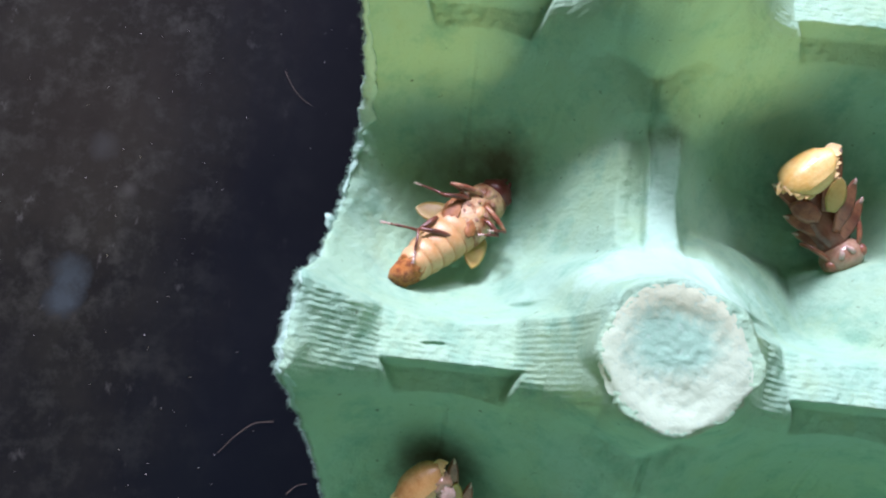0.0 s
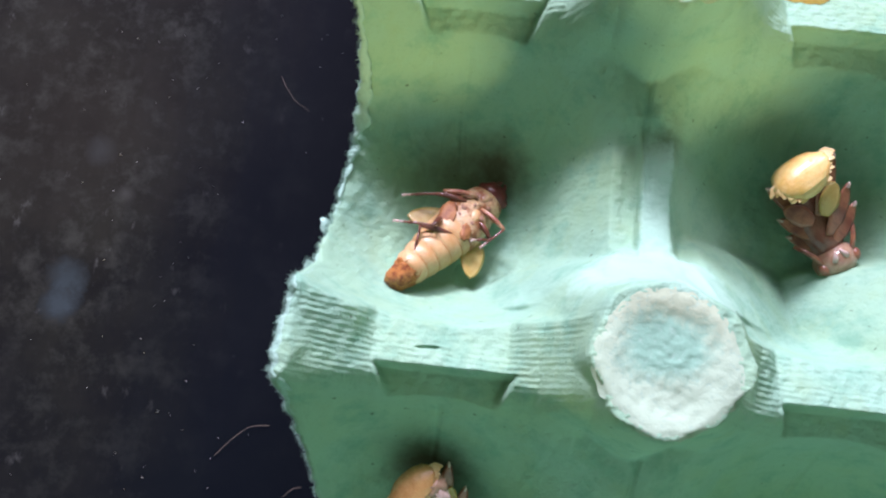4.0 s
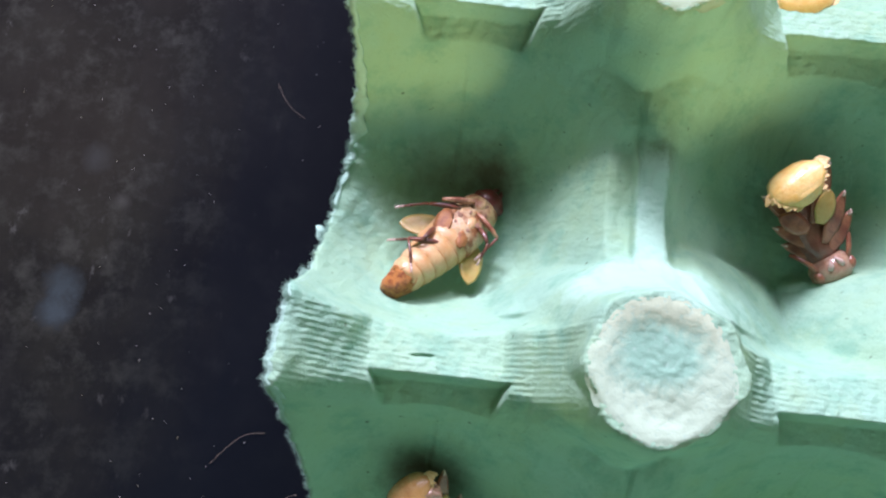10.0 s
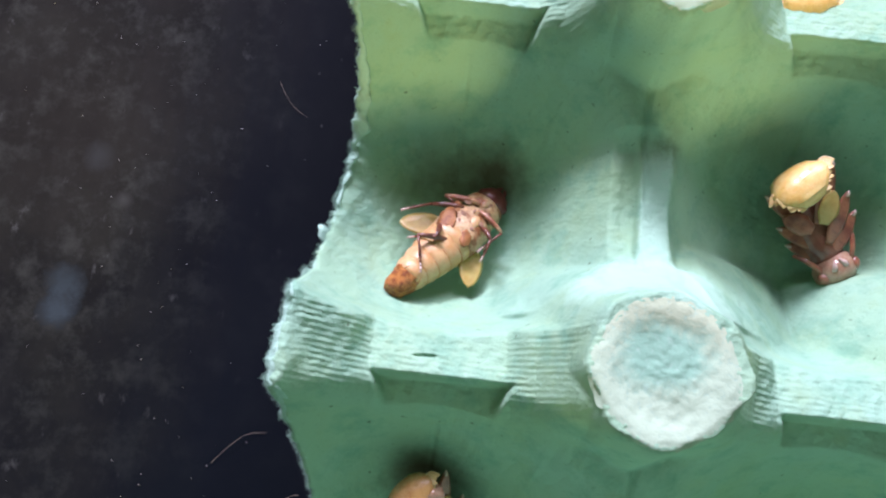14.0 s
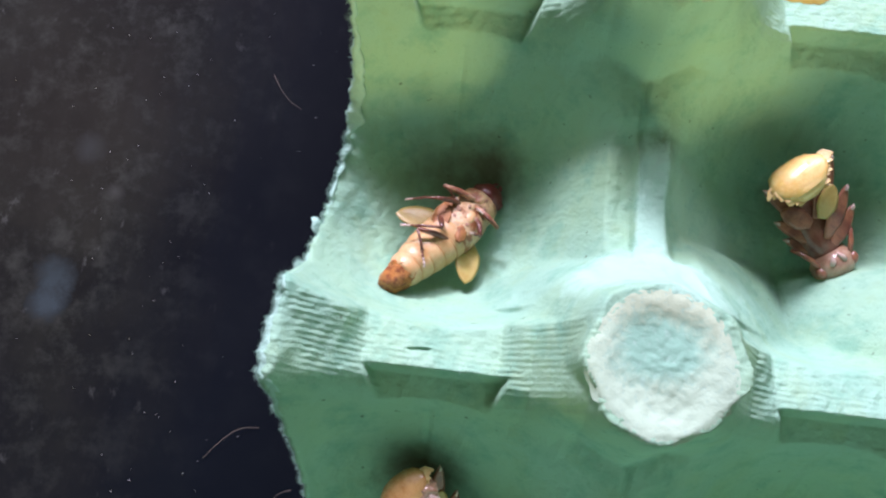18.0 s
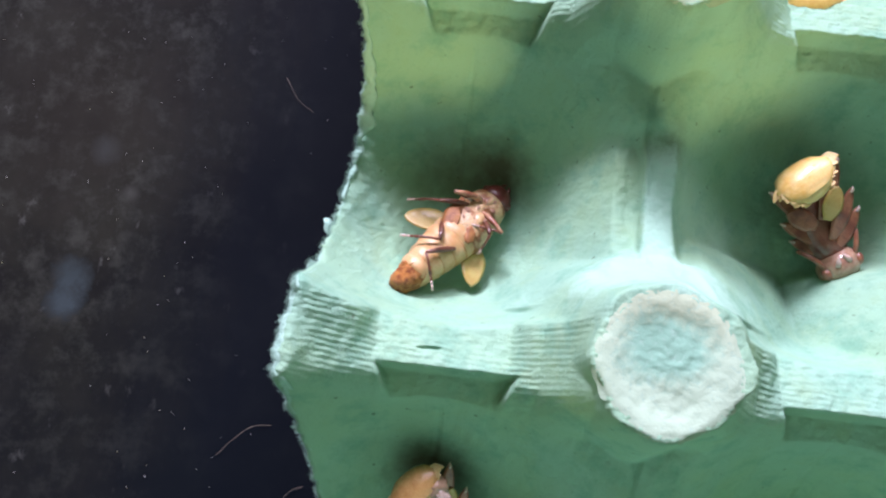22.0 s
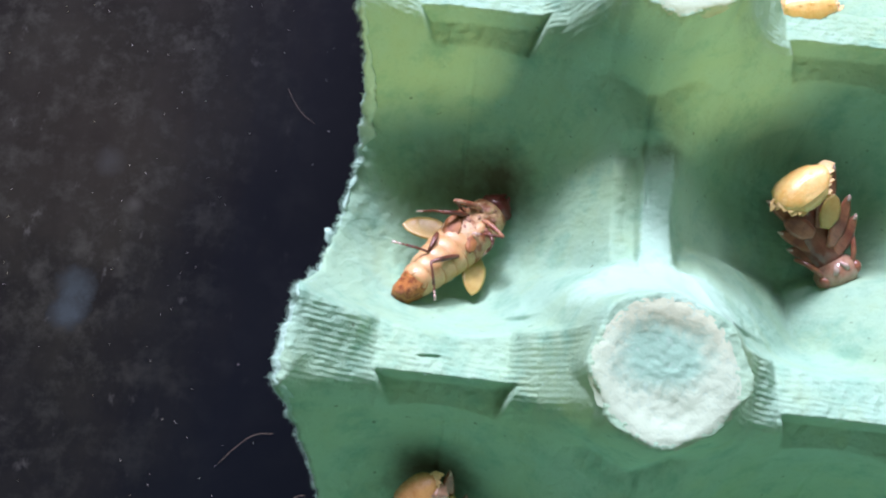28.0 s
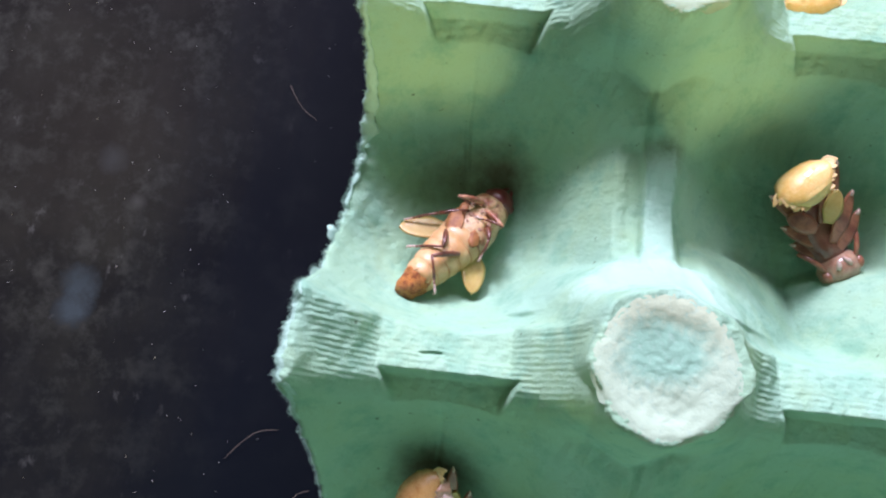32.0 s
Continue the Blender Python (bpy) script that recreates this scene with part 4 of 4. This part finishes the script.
# ---- rows of motion: seconds and joints, in the beetle's own millimetres ----
BODY_PITCH = 18.92
HIND_RIGHT = [
    (0, (7.8, -1.3, -0.3), (4.8, 2.7, 0.5), (0.6, -0.2, 0.3)),
    (1, (7.9, -1.6, -0.3), (4.3, 1.7, 0.9), (0.5, -1.6, 0.3)),
    (2, (9.1, -1.6, -0.3), (6.8, 2.4, 1.6), (4.2, -1.8, 0.3)),
    (3, (9.3, -1.1, -0.3), (7.2, 3.4, 0.0), (2.6, 1.3, -0.3)),
    (6, (7.9, -1.8, -0.3), (4.2, 1.4, 1.0), (1.0, -2.4, 0.1)),
    (7, (8.9, -1.2, -0.3), (6.2, 2.6, 1.5), (2.9, -1.0, 0.4)),
    (8, (9.0, -0.7, -0.3), (7.0, 3.8, 0.0), (6.5, 3.0, -4.9)),
    (9, (8.2, -1.2, -0.3), (5.5, 3.0, 0.3), (1.6, -0.3, 0.3)),
    (10, (8.1, -0.8, -0.3), (5.0, 3.1, 0.0), (1.5, -0.6, 0.4)),
    (11, (8.2, -1.3, -0.3), (4.7, 2.1, 0.7), (1.6, -1.9, 0.3)),
    (12, (8.1, -1.9, -0.3), (4.0, 0.7, 1.1), (1.7, -3.6, -0.3)),
    (13, (8.6, -1.2, -0.3), (5.4, 2.3, 1.3), (2.6, -1.8, 0.3)),
    (14, (8.6, -0.7, -0.3), (5.2, 2.5, 1.3), (1.9, -1.3, 0.3)),
    (17, (7.8, -2.3, -0.3), (3.7, 0.1, 1.2), (1.0, -3.9, -0.6)),
    (18, (8.7, -1.5, -0.3), (5.7, 2.1, 1.6), (3.0, -2.0, 0.2)),
    (19, (8.8, -0.6, -0.3), (5.3, 2.1, 2.1), (2.5, -1.8, 0.3)),
    (20, (8.3, -0.9, -0.3), (4.6, 2.1, 1.0), (3.0, -2.7, 0.1)),
    (21, (7.5, -2.0, -0.3), (3.5, 0.6, 1.1), (0.3, -3.1, -0.1)),
    (22, (7.4, -2.1, -0.3), (3.2, 0.1, 1.2), (0.6, -3.9, -0.6)),
    (23, (7.9, -2.3, -0.3), (3.7, -0.2, 1.3), (1.6, -4.3, -0.9)),
    (24, (8.5, -1.3, -0.3), (5.1, 1.1, 2.4), (2.3, -2.4, 0.1)),
    (25, (8.0, -1.4, -0.3), (5.2, 2.0, 2.1), (2.4, -1.9, 0.3)),
    (28, (7.9, -2.1, -0.3), (3.5, -0.2, 1.2), (0.6, -4.0, -0.7)),
    (29, (8.1, -2.4, -0.3), (3.7, -0.4, 1.1), (1.3, -4.4, -0.9)),
    (30, (7.8, -2.2, -0.3), (3.8, 0.5, 1.2), (1.6, -3.8, -0.5)),
    (31, (7.5, -2.5, -0.3), (3.2, -0.3, 1.1), (0.8, -4.3, -0.8)),
    (32, (7.3, -2.2, -0.3), (3.3, 0.1, 1.5), (0.3, -3.5, -0.5)),
]
HIND_LEFT = [
    (0, (8.6, 2.2, -0.3), (5.1, 2.7, -0.5), (1.7, 6.7, 0.8)),
    (1, (9.0, 2.4, -0.3), (5.8, 1.7, 1.2), (2.6, 6.0, 0.6)),
    (2, (10.4, 1.8, -0.3), (8.5, 2.0, 2.8), (8.1, 6.3, -0.5)),
    (3, (10.2, 1.6, -0.3), (8.0, 1.0, 2.5), (5.3, 5.3, 0.7)),
    (6, (9.1, 2.4, -0.3), (5.5, 2.3, -0.3), (2.9, 7.0, -0.4)),
    (7, (9.8, 1.7, -0.3), (7.6, 0.5, 2.3), (7.8, 3.9, -1.9)),
    (8, (9.9, 2.0, -0.3), (7.7, 1.4, 2.5), (7.6, 5.0, -1.6)),
    (9, (9.3, 1.7, -0.3), (6.2, 0.3, 0.8), (4.1, 4.9, -1.3)),
    (10, (9.2, 1.7, -0.3), (5.8, 1.4, 1.0), (3.8, 5.4, -2.0)),
    (11, (9.4, 1.7, -0.3), (6.3, 0.4, 1.1), (3.7, 4.2, -1.7)),
    (12, (9.4, 1.9, -0.3), (5.8, 2.2, 0.2), (4.6, 6.5, -2.8)),
    (13, (10.1, 1.2, -0.3), (7.6, 0.1, 2.1), (5.9, 3.9, -1.3)),
    (14, (9.6, 1.8, -0.3), (6.8, 0.5, 1.5), (5.9, 4.1, -2.4)),
    (17, (9.4, 2.1, -0.3), (5.8, 1.9, 0.5), (2.9, 6.4, 0.1)),
    (18, (10.4, 1.6, -0.3), (8.1, -0.1, 1.9), (4.9, 4.1, 1.1)),
    (19, (9.9, 1.7, -0.3), (7.3, 0.3, 1.8), (5.2, 4.5, -0.8)),
    (20, (9.1, 1.6, -0.3), (6.2, 0.3, 1.4), (4.7, 4.6, -1.5)),
    (21, (9.0, 2.1, -0.3), (5.6, 1.0, 0.1), (2.9, 5.2, -1.9)),
    (22, (9.1, 1.9, -0.3), (6.3, 0.1, 0.9), (3.4, 4.5, -0.1)),
    (23, (9.4, 1.8, -0.3), (6.4, 0.6, 1.3), (4.8, 4.9, -1.4)),
    (24, (9.6, 1.9, -0.3), (6.6, 0.8, 1.3), (5.5, 4.7, -2.2)),
    (25, (9.7, 2.1, -0.3), (6.9, 0.4, 1.2), (4.4, 4.8, -0.7)),
    (28, (8.6, 2.4, -0.3), (5.2, 1.3, -0.1), (2.1, 5.4, 1.5)),
    (29, (9.2, 2.5, -0.3), (6.1, 1.3, 1.0), (4.1, 5.9, -1.1)),
    (30, (9.3, 1.9, -0.3), (6.4, 0.2, 1.0), (3.8, 4.5, -0.9)),
    (31, (8.6, 2.3, -0.3), (5.3, 1.2, 0.6), (3.4, 5.9, -1.4)),
    (32, (8.9, 1.6, -0.3), (5.9, -0.0, 0.8), (3.7, 4.3, -1.8)),
]
MIDDLE_LEFT = [
    (0, (14.3, 0.8, -0.3), (11.0, 3.6, 1.2), (10.6, 8.1, -0.6)),
    (1, (14.2, 0.9, -0.3), (12.4, 5.1, -0.4), (9.5, 9.0, -1.1)),
    (2, (14.2, 0.8, -0.3), (11.0, 4.0, 0.4), (10.1, 7.8, -2.6)),
    (3, (14.5, 0.8, -0.3), (12.1, 4.6, -0.9), (8.7, 8.1, -1.8)),
    (6, (14.5, 1.0, -0.3), (11.9, 3.9, 2.2), (10.8, 7.3, -1.2)),
    (7, (14.1, 1.0, -0.3), (11.0, 3.5, 2.0), (8.9, 7.1, -0.6)),
    (8, (14.3, 0.9, -0.3), (11.7, 4.7, -1.0), (7.9, 7.8, -1.2)),
    (9, (14.4, 1.0, -0.3), (10.9, 3.8, 1.0), (9.2, 7.1, -2.1)),
    (10, (14.3, 1.0, -0.3), (11.8, 4.9, -0.8), (7.8, 7.6, -0.4)),
    (11, (14.5, 1.1, -0.3), (12.1, 5.0, -0.8), (8.4, 8.1, 0.0)),
    (12, (14.4, 1.1, -0.3), (11.8, 4.9, -1.0), (8.5, 8.4, -0.3)),
    (13, (13.9, 0.9, -0.3), (10.3, 2.8, 1.8), (7.4, 6.7, 1.2)),
    (14, (14.3, 1.1, -0.3), (11.7, 4.8, -1.0), (7.4, 6.9, -0.1)),
    (17, (14.5, 1.0, -0.3), (11.6, 4.0, 1.6), (10.7, 7.5, -1.6)),
    (18, (14.3, 1.0, -0.3), (11.1, 3.4, 1.9), (9.5, 7.0, -1.1)),
    (19, (14.3, 0.9, -0.3), (10.9, 3.3, 1.6), (7.4, 6.5, 0.4)),
    (20, (14.2, 1.0, -0.3), (10.9, 4.0, 0.5), (7.2, 7.0, -0.9)),
    (21, (14.5, 1.2, -0.3), (10.9, 3.9, 0.5), (8.8, 6.9, -2.8)),
    (22, (14.3, 1.0, -0.3), (11.3, 4.4, 0.2), (9.6, 8.3, -2.4)),
    (23, (14.2, 1.1, -0.3), (11.3, 4.6, -1.2), (7.0, 7.0, -1.1)),
    (24, (14.3, 0.9, -0.3), (10.7, 3.5, 1.1), (11.0, 6.8, -2.5)),
    (25, (14.6, 0.9, -0.3), (11.0, 3.3, 1.2), (8.7, 6.5, -1.7)),
    (28, (14.0, 0.9, -0.3), (10.7, 3.6, 1.4), (10.1, 7.2, -1.9)),
    (29, (14.2, 1.1, -0.3), (11.0, 3.3, 2.1), (9.3, 6.9, -0.7)),
    (30, (14.1, 0.9, -0.3), (10.7, 3.8, 0.7), (8.2, 7.4, -1.6)),
    (31, (14.1, 0.9, -0.3), (11.3, 4.4, -1.2), (7.6, 7.5, -2.4)),
    (32, (13.8, 0.9, -0.3), (10.8, 4.3, -1.3), (7.2, 7.4, -2.5)),
]
FRONT_RIGHT = [
    (0, (15.0, -1.4, -0.3), (14.4, -5.9, -1.0), (11.3, -4.6, 1.8)),
    (1, (15.2, -1.2, -0.3), (14.8, -5.7, -0.7), (10.9, -5.3, 0.9)),
    (2, (15.1, -1.2, -0.3), (13.9, -5.7, -0.7), (9.8, -5.1, 0.4)),
    (3, (15.1, -1.5, -0.3), (14.3, -5.9, 0.6), (10.5, -5.6, -1.5)),
    (6, (15.2, -1.1, -0.3), (14.8, -5.7, -0.7), (11.5, -4.2, 1.7)),
    (7, (15.1, -1.4, -0.3), (14.7, -5.9, -1.1), (10.6, -7.0, -0.3)),
    (8, (15.2, -1.1, -0.3), (14.4, -5.6, 0.0), (11.5, -2.4, 0.1)),
    (9, (15.5, -1.6, -0.3), (14.8, -6.0, -1.3), (11.1, -5.8, -3.3)),
    (10, (15.5, -1.1, -0.3), (14.7, -5.6, -0.5), (10.9, -5.3, -2.6)),
    (11, (15.7, -0.6, -0.3), (14.7, -5.1, 0.1), (11.0, -5.1, -2.0)),
    (12, (15.7, -1.2, -0.3), (15.0, -5.7, -0.7), (10.9, -4.6, -0.9)),
    (13, (15.1, -1.3, -0.3), (14.3, -5.8, -0.9), (10.6, -3.5, -0.6)),
    (14, (15.5, -0.7, -0.3), (15.0, -5.3, -0.1), (10.9, -4.6, -1.4)),
    (17, (15.3, -1.2, -0.3), (14.5, -5.7, -0.8), (11.4, -4.1, 1.7)),
    (18, (15.5, -0.8, -0.3), (15.1, -5.3, -0.1), (13.9, -2.0, 2.3)),
    (19, (15.6, -0.6, -0.3), (14.3, -4.5, 1.7), (14.9, -0.5, 0.3)),
    (20, (15.2, -0.8, -0.3), (14.0, -5.0, 1.1), (14.3, -0.7, 0.4)),
    (21, (15.2, -0.9, -0.3), (14.0, -5.1, 1.2), (12.8, -1.0, 0.4)),
    (22, (14.8, -1.1, -0.3), (13.6, -5.4, 0.7), (11.9, -1.5, 0.3)),
    (23, (15.2, -1.1, -0.3), (15.0, -5.7, -0.6), (13.2, -1.9, 0.3)),
    (24, (14.7, -1.1, -0.3), (13.8, -5.5, 0.2), (11.4, -2.0, 0.2)),
    (25, (15.6, -0.6, -0.3), (15.4, -5.1, 0.1), (13.7, -1.2, 0.4)),
    (28, (14.9, -0.9, -0.3), (13.9, -5.1, 1.3), (11.7, -1.4, 0.7)),
    (29, (15.1, -1.1, -0.3), (14.3, -5.5, 0.9), (12.3, -1.7, 0.3)),
    (30, (15.6, -0.5, -0.3), (15.4, -5.1, 0.2), (14.0, -1.0, 0.4)),
    (31, (15.7, -0.6, -0.3), (15.2, -5.1, 0.7), (14.5, -0.8, 1.1)),
    (32, (15.4, -0.4, -0.3), (14.0, -4.3, 1.6), (13.4, -0.2, 0.3)),
]
FRONT_LEFT = [
    (0, (16.2, 0.3, -0.3), (13.3, 4.3, 0.9), (14.4, 1.4, 0.1)),
    (2, (16.4, 0.3, -0.3), (13.4, 4.3, -1.2), (13.0, 1.3, -0.2)),
    (7, (16.2, 0.5, -0.3), (13.1, 4.0, 1.4), (13.9, 1.5, -0.4)),
    (9, (16.6, 0.4, -0.3), (13.0, 3.7, 0.9), (14.9, 1.4, -0.3)),
    (13, (16.5, 0.1, -0.3), (13.9, 4.4, -0.9), (13.6, 1.3, -0.2)),
    (18, (16.3, -0.1, -0.3), (14.1, 4.3, 0.8), (14.4, 1.3, -0.2)),
    (21, (16.3, 0.3, -0.3), (13.0, 3.4, 1.9), (14.7, 1.2, 0.4)),
    (25, (16.5, 0.3, -0.3), (13.2, 3.5, 1.9), (14.8, 0.9, 0.8)),
    (28, (16.3, 0.4, -0.3), (13.1, 3.6, 1.8), (13.9, 1.3, -0.2)),
    (30, (16.5, 0.4, -0.3), (13.1, 2.9, 2.4), (14.3, 0.8, 0.3)),
    (32, (16.3, 0.4, -0.3), (13.0, 3.2, 2.2), (14.4, 0.8, 0.5)),
]
MIDDLE_RIGHT = [
    (0, (13.3, -2.7, -0.3), (12.7, -5.7, -0.2), (10.3, -3.9, 0.9)),
    (7, (13.5, -2.5, -0.3), (12.4, -5.1, -1.2), (9.6, -4.5, 0.2)),
    (9, (13.9, -2.8, -0.3), (12.4, -5.3, -0.1), (9.6, -5.8, -1.7)),
    (13, (13.6, -2.8, -0.3), (12.3, -5.1, 1.1), (9.8, -6.3, -0.5)),
    (18, (14.2, -2.3, -0.3), (12.2, -4.4, -0.1), (10.3, -3.5, 2.4)),
    (21, (13.8, -2.4, -0.3), (11.8, -4.4, 0.8), (10.0, -4.8, -1.8)),
    (25, (13.9, -2.4, -0.3), (12.2, -4.2, 1.4), (9.5, -4.9, -0.2)),
    (28, (13.8, -2.4, -0.3), (12.2, -4.5, 1.2), (11.6, -4.5, -2.0)),
    (32, (13.6, -2.3, -0.3), (11.4, -4.0, 0.7), (8.8, -4.8, -0.9)),
]
BODY = [
    (0, -30.17, 12.29, 13.42, 53.6),
    (1, -30.07, 12.26, 13.42, 53.5),
    (2, -29.97, 12.37, 13.42, 53.9),
    (3, -30.03, 12.44, 13.42, 54.2),
    (3.5, -30.07, 12.41, 13.42, 54.1),
    (5.5, -29.98, 12.32, 13.42, 53.7),
    (6, -29.98, 12.29, 13.42, 53.7),
    (7, -29.96, 12.27, 13.42, 53.8),
    (8, -29.94, 12.43, 13.42, 54.1),
    (9, -30.01, 12.50, 13.42, 54.2),
    (10, -30.00, 12.43, 13.42, 54.1),
    (11, -29.92, 12.46, 13.42, 53.8),
    (12, -29.84, 12.42, 13.42, 53.7),
    (13, -29.76, 12.48, 13.42, 53.9),
    (14, -29.83, 12.56, 13.42, 54.3),
    (14.5, -29.87, 12.52, 13.42, 54.2),
    (16.5, -29.75, 12.23, 13.42, 54.3),
    (17, -29.75, 12.20, 13.42, 54.3),
    (18, -29.75, 12.18, 13.42, 54.4),
    (19, -29.79, 12.27, 13.42, 54.6),
    (20, -29.87, 12.29, 13.42, 54.6),
    (21, -29.87, 12.17, 13.42, 54.8),
    (22, -29.77, 12.14, 13.42, 54.8),
    (23, -29.73, 12.13, 13.42, 54.7),
    (24, -29.71, 12.24, 13.42, 54.9),
    (25, -29.74, 12.34, 13.42, 55.1),
    (25.5, -29.75, 12.33, 13.42, 55.1),
    (27.5, -29.51, 12.02, 13.42, 55.7),
    (28, -29.48, 12.04, 13.42, 55.5),
    (29, -29.50, 12.09, 13.42, 55.5),
    (30, -29.43, 12.33, 13.42, 56.0),
    (31, -29.39, 12.37, 13.42, 56.0),
    (32, -29.38, 12.24, 13.42, 56.1),
]
LEFT_WING = [
    (0, 8.8, 5.9),
    (1, 8.9, 5.8),
    (2, 10.1, 5.4),
    (3, 7.9, 5.7),
    (6, 8.5, 6.2),
    (7, 8.3, 6.0),
    (8, 7.6, 6.7),
    (9, 7.7, 6.4),
    (10, 7.5, 6.3),
    (11, 7.8, 6.4),
    (12, 8.0, 6.5),
    (13, 7.6, 6.6),
    (14, 7.1, 6.6),
    (17, 7.7, 6.8),
    (18, 7.8, 6.8),
    (19, 7.4, 6.9),
    (20, 7.0, 6.7),
    (21, 7.1, 6.8),
    (22, 7.5, 6.9),
    (23, 7.5, 7.1),
    (24, 7.2, 7.1),
    (25, 6.9, 7.0),
    (28, 7.4, 7.4),
    (29, 7.3, 7.3),
    (30, 6.8, 7.1),
    (31, 6.6, 7.1),
    (32, 5.9, 7.3),
]
RIGHT_WING = [
    (0, 8.3, -6.8),
    (1, 7.9, -7.2),
    (2, 7.8, -7.2),
    (3, 7.6, -7.8),
    (6, 8.1, -7.3),
    (7, 7.7, -7.2),
    (9, 7.6, -7.9),
    (10, 8.1, -7.8),
    (13, 7.2, -7.8),
    (18, 7.4, -8.0),
    (21, 6.7, -7.9),
    (25, 6.7, -8.0),
    (28, 6.6, -7.8),
    (30, 6.1, -7.8),
    (32, 5.7, -7.8),
]

# ---- what moves: the beetle rocks, its legs and wing pads wave ----
def in_steps(poses):
    """Adds a halfway row wherever a piece would turn by more than 70 degrees at once."""
    rows = [poses[0]]
    for t, m in poses[1:]:
        t0, m0 = rows[-1]
        q0, q1 = m0.to_quaternion(), m.to_quaternion()
        turn = q0.rotation_difference(q1).angle
        turn = min(turn, 2 * math.pi - turn)
        n = max(1, math.ceil(turn / radians(70)))
        for i in range(1, n):
            k = i / n
            h = q0.slerp(q1, k).to_matrix().to_4x4()
            h.translation = m0.translation.lerp(m.translation, k)
            rows.append((t0 + (t - t0) * k, h))
        rows.append((t, m))
    return rows


def motions():
    walk(beetle, [(t, pose(x * MM, y * MM, z * MM) @ pose(0, 0, 0, 0, 0, yaw) @ pose(0, 0, 0, 0, BODY_PITCH, 0)) for t, x, y, z, yaw in BODY])
    for name, rows in (("hind_right", HIND_RIGHT), ("hind_left", HIND_LEFT), ("middle_left", MIDDLE_LEFT), ("front_right", FRONT_RIGHT), ("front_left", FRONT_LEFT), ("middle_right", MIDDLE_RIGHT)):
        femur, tibia = LEGS[name]
        walk(femur, in_steps([(t, along(h, k)) for t, h, k, e in rows]))
        walk(tibia, in_steps([(t, along(k, e)) for t, h, k, e in rows]))
    walk(left_wing, [(t, wing_pose((11.8, 1.0, -3.2), (x, y, -3.0), 7.4, 1)) for t, x, y in LEFT_WING])
    walk(right_wing, [(t, wing_pose((x + 3.7, y + 3.9, -3.4), (x - 0.5, y + 1.0, -3.2), 6.6, -1)) for t, x, y in RIGHT_WING])


def wing_pose(base, tip, length, side):
    """Wing pad whose tip lies at tip and which points there from base, however much of it is tucked under."""
    b, e = Vector(base), Vector(tip)
    root = e - (e - b).normalized() * length
    return along(root, e, (0.0, 0.15 * side, 1.0))


motions()
